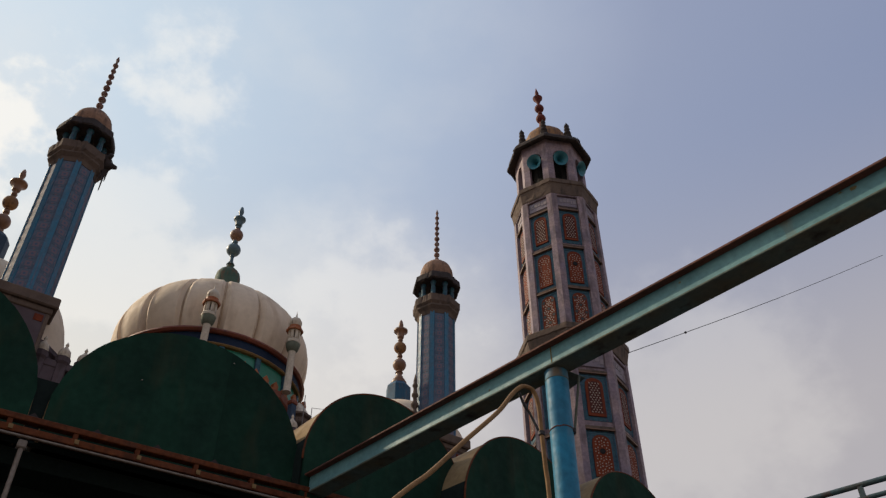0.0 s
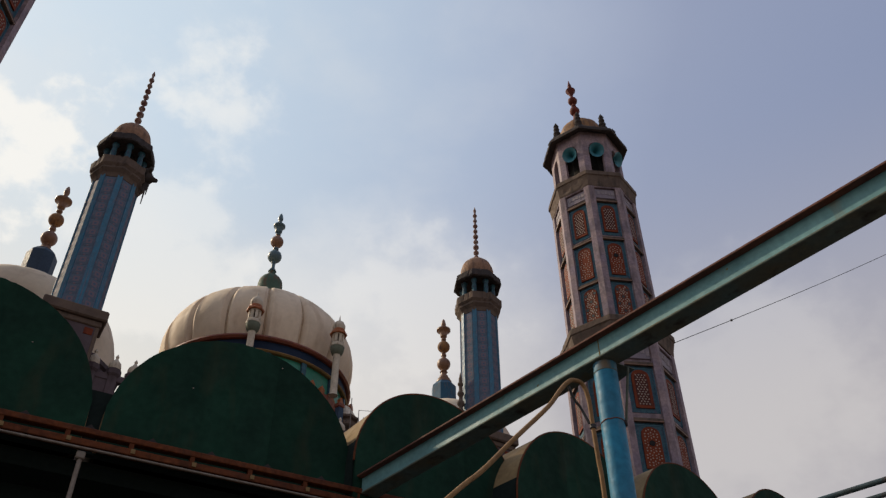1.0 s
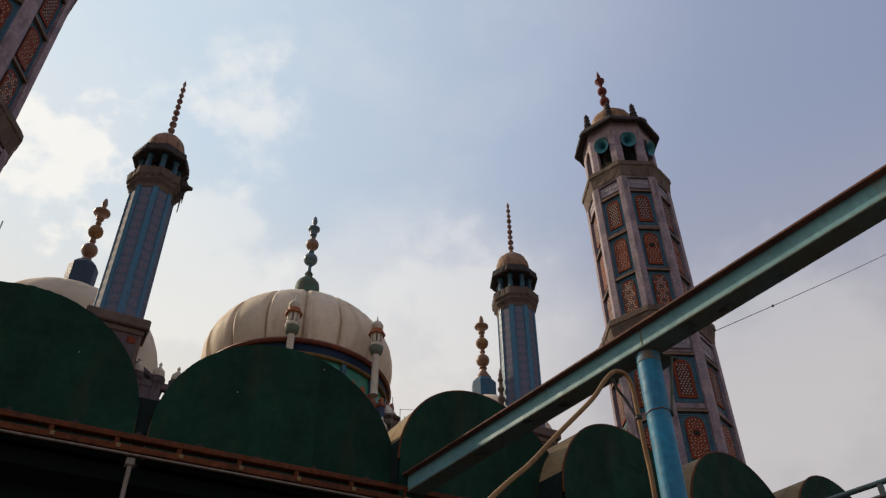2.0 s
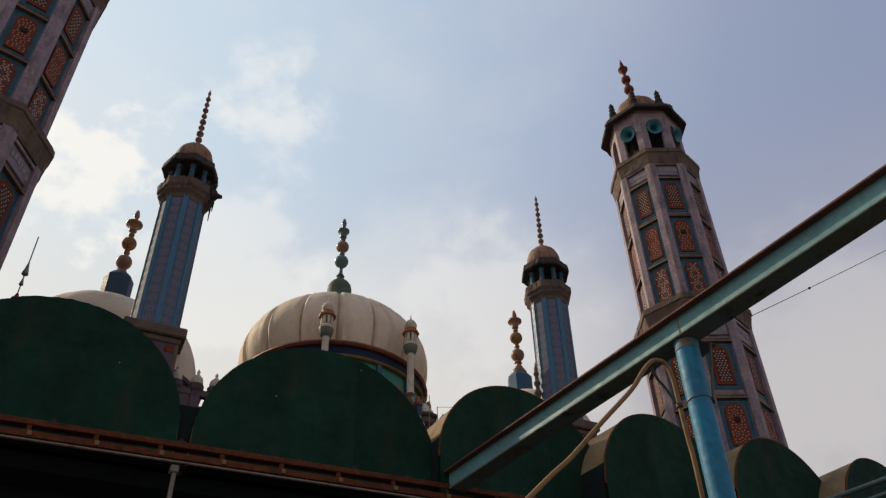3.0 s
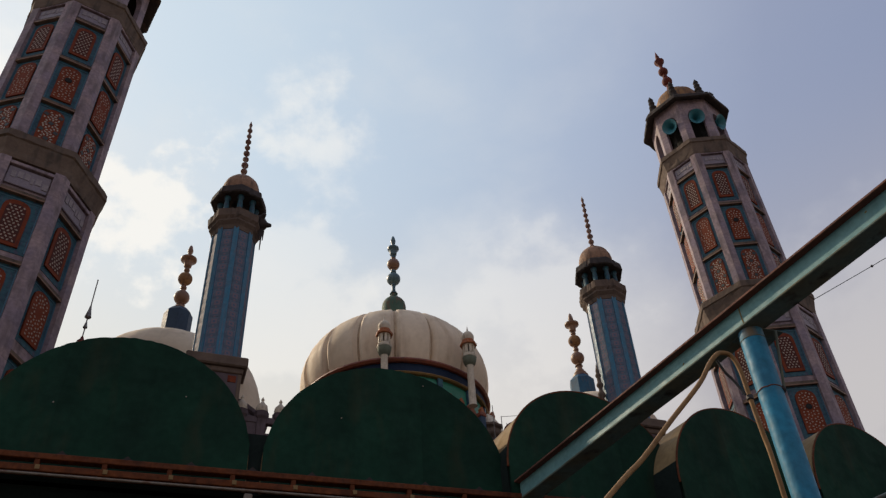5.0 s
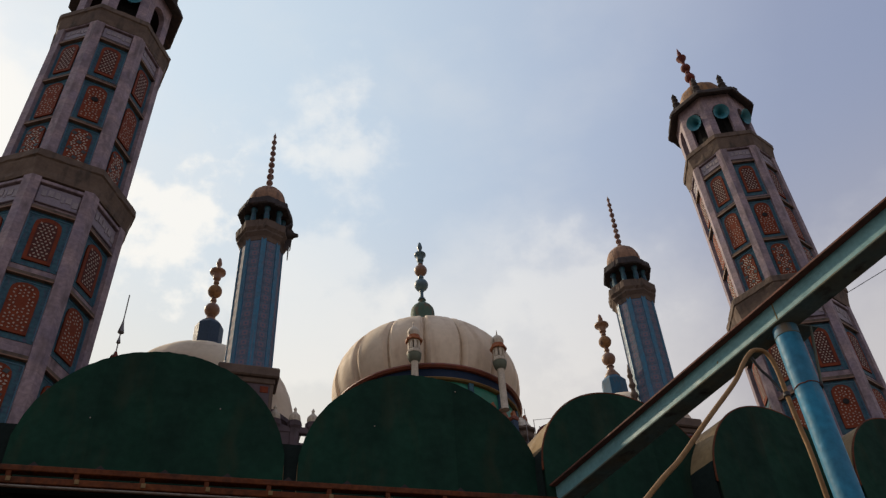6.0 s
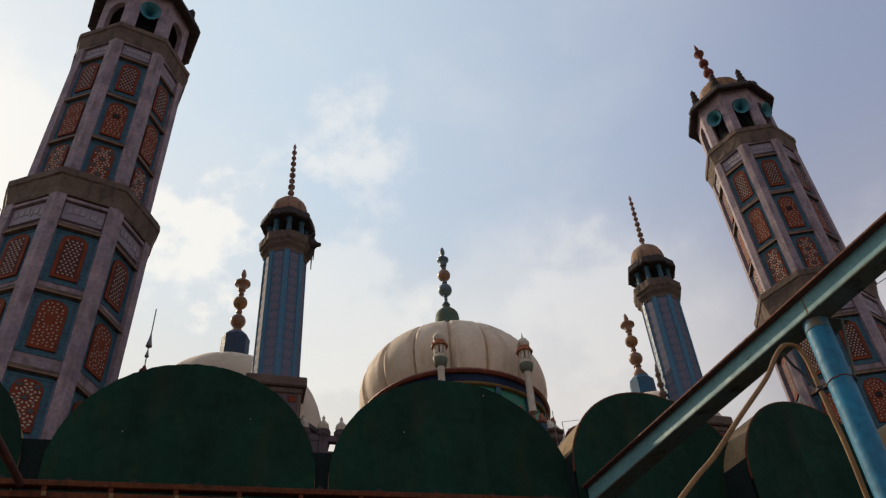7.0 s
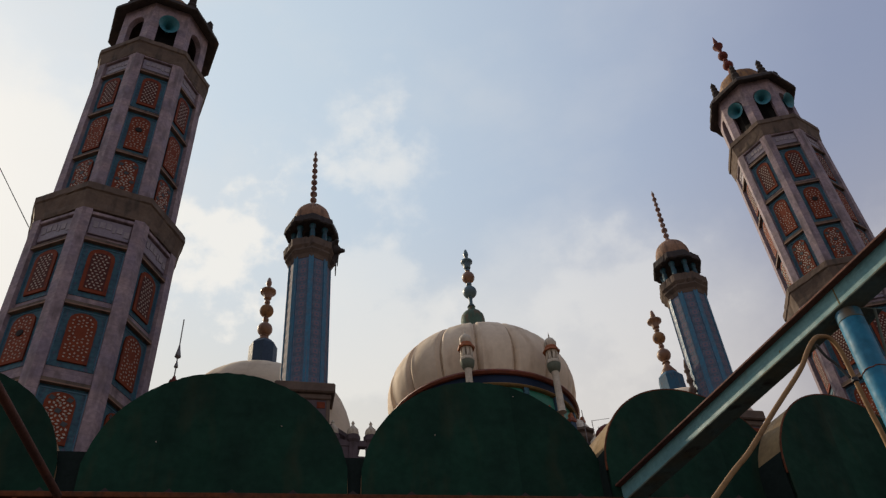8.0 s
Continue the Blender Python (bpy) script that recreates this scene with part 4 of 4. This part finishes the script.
for i in range(37):
    x = -4.1 + i * 0.318
    if stub is None:
        stub = part("stub", box(bmesh.new(), -0.012, 0.012, -0.095, -0.055, 3.799, 3.836), M_RED, t, at=pose(x, 0, 0)).data
        clip = part("clip", box(bmesh.new(), -0.011, 0.011, -0.116, -0.111, 3.772, 3.796), M_YELLOW, t, "pale yellow clip", at=pose(x + 0.01, 0, 0)).data
        bm = bmesh.new()
        vs = [bm.verts.new((a, b, c)) for b in (-0.07, -0.055) for a, c in ((-0.05, 3.868), (0.05, 3.868), (0.018, 3.888), (0, 3.904), (-0.018, 3.888))]
        bm.faces.new(vs[:5]), bm.faces.new(vs[5:])
        for q in range(5):
            bm.faces.new((vs[q], vs[(q + 1) % 5], vs[5 + (q + 1) % 5], vs[5 + q]))
        point = part("pointed_bracket", bm, M_SLAB, t, "small dark bracket", at=pose(x + 0.1, 0, 0)).data
    else:
        place("stub", stub, t, at=pose(x, 0, 0))
        place("clip", clip, t, "pale yellow clip", at=pose(x + 0.01, 0, 0))
        place("pointed_bracket", point, t, "small dark bracket", at=pose(x + 0.1, 0, 0))

# underside and back wall near black to paint the eave's shade; posts under the eave
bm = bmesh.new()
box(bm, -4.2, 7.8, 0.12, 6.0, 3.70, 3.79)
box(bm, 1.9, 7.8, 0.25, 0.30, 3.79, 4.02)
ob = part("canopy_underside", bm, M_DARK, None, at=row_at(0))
tagged(ob, "near-black underside of the canopies, eave shade put into its colour", "ceiling", kind="structure")
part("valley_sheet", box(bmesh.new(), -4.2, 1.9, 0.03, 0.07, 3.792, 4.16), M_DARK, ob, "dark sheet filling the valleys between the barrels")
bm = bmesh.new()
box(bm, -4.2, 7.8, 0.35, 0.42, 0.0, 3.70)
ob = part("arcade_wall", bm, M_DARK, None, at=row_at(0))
tagged(ob, "near-black wall behind the arcade, shade put into its colour", "wall", kind="structure")


def eave_post(x):
    t = thing("eave_post", "thin dull white pipe post with a bracket under the eave", "post", row_at(x, -0.10), group="eave posts")
    part("pipe", tube(bmesh.new(), [(0, 0, 0), (0, 0, 3.69)], 0.0125, 10), M_DULL, t, smooth=True)
    part("bracket", box(bmesh.new(), -0.024, 0.020, -0.02, 0.02, 3.69, 3.732, 0.006), M_DULL, t)
    part("foot_plate", box(bmesh.new(), -0.08, 0.08, -0.08, 0.08, 0, 0.012), M_DULL, t)


for x in (-3.0, 0.442, 3.4, 6.2):
    eave_post(x)


# ---- steel frame over the courtyard ----
def channel(name, a, b, depth, width, zb, label):
    """A channel from a to b (x, y): web on its left side, flanges to the right."""
    a, b = Vector((*a, 0)), Vector((*b, 0))
    d = b - a
    t = thing(name, label, "beam", Matrix.Translation((a.x, a.y, zb)) @ pose(0, 0, 0, 0, 0, math.degrees(math.atan2(d.y, d.x))), group="steel beams")
    n = d.length
    part("web", box(bmesh.new(), 0, n, -0.012, 0.0, 0.012, depth - 0.012), M_BEAM, t, "pale teal painted web")
    part("top_flange", box(bmesh.new(), 0, n, -width, 0.036, depth - 0.012, depth, 0.002), M_BEAM_RUST, t, "rusted overhanging top flange")
    # underside shade painted in by the darker teal, dirt on top
    part("bottom_flange", box(bmesh.new(), 0, n, -width, 0.004, 0.0, 0.012, 0.003), M_BEAM_DARK, t, "dirty teal bottom flange, darkened as a shaded underside")
    return t


BZ = 3.85
channel("steel_beam", (3.006, -1.4), (1.95, 4.38), 0.108, 0.105, BZ, "pale teal steel channel beam with a rusted top flange")
web = next(c for c in bpy.data.objects["steel_beam"].children if c.name.startswith("web"))
for u, v, size in ((2.532, 0.077, 0.014), (2.582, 0.087, 0.007), (2.10, 0.05, 0.008), (3.3, 0.07, 0.006), (4.4, 0.04, 0.007)):
    rnd = random.Random(int(u * 100))
    bm = bmesh.new()
    bm.faces.new([bm.verts.new((u + size * rnd.uniform(0.6, 1.3) * math.cos(k * math.pi / 5), 0.0012, v + size * rnd.uniform(0.5, 1.1) * math.sin(k * math.pi / 5))) for k in range(10)])
    part("rust_patch", bm, M_OCHRE, web, "yellow-brown rust patch")
part("weld_seam", box(bmesh.new(), 4.005, 4.011, 0.0, 0.0014, 0.013, 0.095), M_OCHRE, web, "rusty vertical weld seam")
t = thing("cross_pipe", "rust-red steel pipe running from the eave over the courtyard", "pipe")
part("pipe", tube(bmesh.new(), [(-1.83, -1.4, BZ - 0.03), (-1.03, 4.40, BZ - 0.03)], 0.021, 14), M_BEAM_RUST, t, smooth=True)

t = thing("blue_post", "sky-blue painted round steel post carrying the channel beam", "post", pose(2.341, 2.583, 0))
part("pipe", tube(bmesh.new(), [(0, 0, 0), (0, 0, 3.545)], 0.0525, 28), M_POST, t, smooth=True)
part("upper_pipe", tube(bmesh.new(), [(0, 0, 3.545), (0, 0, 3.800)], 0.0535, 28), M_POST, t, smooth=True)
part("faded_sleeve", tube(bmesh.new(), [(0, 0, 3.800), (0, 0, 3.846)], 0.054, 28), M_POST_PALE, t, "faded pale blue upper sleeve", True)
rnd = random.Random(11)
ring = [(0.0525 * math.cos(radians(15 * k)), 0.0525 * math.sin(radians(15 * k)), 3.545 + rnd.uniform(-0.002, 0.002)) for k in range(25)]
part("weld_collar", tube(bmesh.new(), ring, 0.0032, 6), M_BEAM_RUST, t, "rough rusty weld bead", True)
part("weld_lump", box(bmesh.new(), -0.012, 0.012, -0.010, 0.008, -0.014, 0.010, 0.004), M_SLAB, t, "dark lump of weld slag", at=pose(0.036, -0.038, 3.542, 0, 14, 40))
part("cap_plate", box(bmesh.new(), -0.04, 0.14, -0.045, 0.085, 3.846, 3.8495), M_BEAM_DARK, t)
part("foot_plate", box(bmesh.new(), -0.13, 0.13, -0.13, 0.13, 0, 0.014), M_BEAM_DARK, t)
t2 = bpy.data.objects["blue_post"]
part("brace", tube(bmesh.new(), [(0.046, -0.030, 3.53), (0.095, -0.05, 3.842)], 0.006, 8), M_BEAM_DARK, t2, "thin dull teal brace")
part("tie_band", lathe(bmesh.new(), [(0.0538, 3.7975), (0.0552, 3.799), (0.0552, 3.802), (0.0538, 3.8035)], 28), M_BEAM_DARK, t2, smooth=True)

t = thing("conduit", "beige flexible conduit looped beside the blue post", "conduit")
line = [(-0.35, 3.0, 0.01), (-0.3, 2.85, 0.8), (0.25, 2.6, 1.65), (1.0, 2.48, 2.48), (1.452, 2.48, 2.957), (1.589, 2.48, 3.09), (1.741, 2.48, 3.261), (1.912, 2.48, 3.448), (1.985, 2.48, 3.55), (2.030, 2.48, 3.603), (2.062, 2.48, 3.623), (2.107, 2.48, 3.618), (2.131, 2.48, 3.555), (2.145, 2.49, 3.44), (2.160, 2.50, 3.295), (2.176, 2.51, 3.148), (2.20, 2.54, 2.6), (2.22, 2.56, 0.01)]
part("sleeve", tube(bmesh.new(), glide(line, 8), 0.0096, 10), M_HOSE, t, smooth=True)
part("inner_cable", tube(bmesh.new(), glide([(2.04, 2.49, 3.59), (2.07, 2.50, 3.545), (2.10, 2.50, 3.51), (2.128, 2.49, 3.44)], 6), 0.006, 6), M_WIRE, t, "thin black cable")
part("clip", lathe(bmesh.new(), [(0.010, -0.010), (0.0135, -0.008), (0.0135, 0.008), (0.010, 0.010)], 12), M_WIRE, t, at=pose(2.146, 2.49, 3.43, 0, 8, 0))

# pipe rail on the far side of the frame
a, b = Vector((3.78, 4.32, 0)), Vector((5.45, -0.9, 0))
d = b - a
t = thing("pipe_rail", "worn grey-blue double pipe rail with short uprights", "rail", Matrix.Translation(a) @ pose(0, 0, 0, 0, 0, math.degrees(math.atan2(d.y, d.x))))
part("upper_pipe", tube(bmesh.new(), [(0, 0, 3.80), (d.length, 0, 3.80)], 0.016, 10), M_RAIL, t, smooth=True)
part("lower_pipe", tube(bmesh.new(), [(0, 0, 3.722), (d.length, 0, 3.722)], 0.014, 10), M_RAIL, t, "rust-streaked lower pipe", smooth=True)
up = None
for i in range(10):
    p = pose(0.35 + 0.53 * i, 0, 0)
    if up is None:
        up = part("upright", box(bmesh.new(), -0.014, 0.014, -0.012, 0.012, 3.722, 3.80), M_RAIL, t, at=p).data
    else:
        place("upright", up, t, at=p)
for x in (0.05, d.length - 0.1):
    part("leg", tube(bmesh.new(), [(x, 0, 0), (x, 0, 3.72)], 0.02, 10), M_RAIL, t, smooth=True)

# overhead wires
t = thing("overhead_wire", "thin black wire strung from the tall minaret ledge", "wire")
pts = [Vector((17.45, 15.85, 17.25)).lerp(Vector((33.0, 14.1, 27.45)), k / 12) - Vector((0, 0, 0.12 * math.sin(math.pi * k / 12))) for k in range(13)]
part("wire", tube(bmesh.new(), pts, 0.011, 6), M_WIRE, t)
part("knot", lathe(bmesh.new(), ball(0.045, 0, 6), 8), M_WIRE, t, at=Matrix.Translation(pts[2]))
t = thing("overhead_wire", "thin black wire running to the tall minaret ledge", "wire")
part("wire", tube(bmesh.new(), [(-6.02, 16.9, 17.15), (-9.4, 15.2, 22.3)], 0.011, 6), M_WIRE, t)

# broken loudspeakers hanging from the left lantern
t = thing("loudspeaker_cluster", "broken dark loudspeakers and torn cloth on the lantern", "loudspeaker", pose(SL[0] + 0.58, SL[1] - 0.25, 17.42) @ Matrix.Diagonal((0.95, 0.95, 1.0, 1)))
bm = bmesh.new()
lathe(bm, [(0.05, 0.25), (0.08, 0.12), (0.19, 0.0), (0.17, 0.01), (0.05, 0.15), (0.0, 0.2)], 12)
hm = part("horn", bm, M_SLAB, t, smooth=True, at=pose(0.0, -0.02, 0.24, 80, 0, 20)).data
place("horn", hm, t, at=pose(0.08, 0.0, 0.12, 110, 0, 60))
part("bracket", box(bmesh.new(), -0.14, 0.08, -0.03, 0.03, -0.02, 0.05), M_SLAB, t)
rnd = random.Random(3)
for k in range(4):
    bm = bmesh.new()
    x0, w, h = -0.06 + 0.05 * k, 0.06, rnd.uniform(0.35, 0.75)
    box(bm, x0, x0 + w, -0.01, 0.01, -h, 0.0)
    for v in bm.verts:
        if v.co.z < -0.1:
            v.co.x = x0 + w / 2 + (v.co.x - x0 - w / 2) * 0.35
            v.co.y += rnd.uniform(-0.03, 0.03)
    part("torn_cloth", bm, M_SLAB, t)

# beaded ornament beside the right lantern tower
t = thing("beaded_ornament", "dark beaded plaster ornament beside the blue minaret", "ornament", pose(10.72, 17.5, 11.2))
prof = [(0.12, 0), (0.10, 1.6)]
for k in range(6):
    prof += ball(0.15 - 0.014 * k, 1.85 + 0.30 * k, 5) + [(0.05, 2.0 + 0.30 * k)]
part("beads", lathe(bmesh.new(), prof + [(0, 3.75)], 12), M_LEDGE, t, smooth=True)

# slate corner post and low pale roof beside the dome's drum
t = thing("roof_post", "slate-blue square roof post with a chipped cap", "post", pose(7.46, 18.0, 11.2, 0, 0, 20))
part("shaft", box(bmesh.new(), -0.08, 0.08, -0.08, 0.08, 0, 1.90, 0.012), M_PED, t)
part("band", box(bmesh.new(), -0.095, 0.095, -0.095, 0.095, 1.36, 1.46, 0.01), M_TEAL, t)
part("cap", box(bmesh.new(), -0.10, 0.10, -0.10, 0.10, 1.90, 2.02, 0.02), M_ORANGE, t, "worn orange cap")
t = thing("roof_pavilion", "low pale pyramid roof on a dark moulded ledge", "pavilion", pose(7.74, 18.25, 11.2))
part("body", octa(bmesh.new(), [(0.26, 0), (0.26, 1.40), (0.30, 1.44)], radians(22.5)), M_STONE, t)
part("ledge", worn_octa(bmesh.new(), [(0.26, 1.38), (0.34, 1.46), (0.36, 1.50), (0.36, 1.58), (0.30, 1.62), (0.30, 1.66), (0.38, 1.70), (0.38, 1.76), (0.2, 1.78)], 44, 0.02), M_LEDGE, t, "dark moulded ledge")
part("roof", octa(bmesh.new(), [(0.35, 1.76), (0.30, 1.84), (0.14, 2.08), (0.04, 2.16), (0, 2.20)], radians(22.5)), M_CREAM, t, "pale stained roof")

# roof kiosk and thin rods behind the main dome
t = thing("roof_kiosk", "small tan roof kiosk with a rust-red domed top", "kiosk", pose(8.15, 17.5, 11.0))
part("body", octa(bmesh.new(), [(0.34, 0), (0.34, 1.25), (0.42, 1.3), (0.42, 1.38), (0.3, 1.4)]), M_CREAM, t)
part("cap", lathe(bmesh.new(), [(0.34, 1.38)] + [(0.36 * math.cos(radians(a)), 1.42 + 0.34 * math.sin(radians(a))) for a in range(0, 90, 15)] + [(0, 1.77)], 18), M_RUST, t, smooth=True)
for x, h in ((7.52, 2.0), (7.73, 1.72), (7.86, 1.55)):
    tagged(part("roof_rod", tube(bmesh.new(), [(0, 0, 0), (0, 0, h)], 0.009, 6), M_STEEL, at=pose(x, 17.4, 11.1)), "thin bare metal rod on the roof edge", "rod", group="roof rods")

tagged(part("aerial_bar", tube(bmesh.new(), [(7.72, 17.4, 12.81), (8.20, 17.4, 12.91)], 0.006, 6), M_STEEL), "thin aerial bar fixed to a roof rod", "aerial")

# tiny pale flecks on the gables
for x, z in ((1.43, 4.585), (-0.62, 4.21), (0.05, 4.33), (0.93, 4.30), (2.3, 4.41)):
    y = 4.5 - 0.036 * (x + 0.3) - 0.006
    tagged(part("paint_fleck", lathe(bmesh.new(), [(0.0042, -0.001), (0.0036, 0.002), (0, 0.003)], 7), M_PALE, at=pose(x, y, z, 90, 0, ROW_TURN)), "tiny pale fleck on the green gable", "fleck", group="paint flecks")
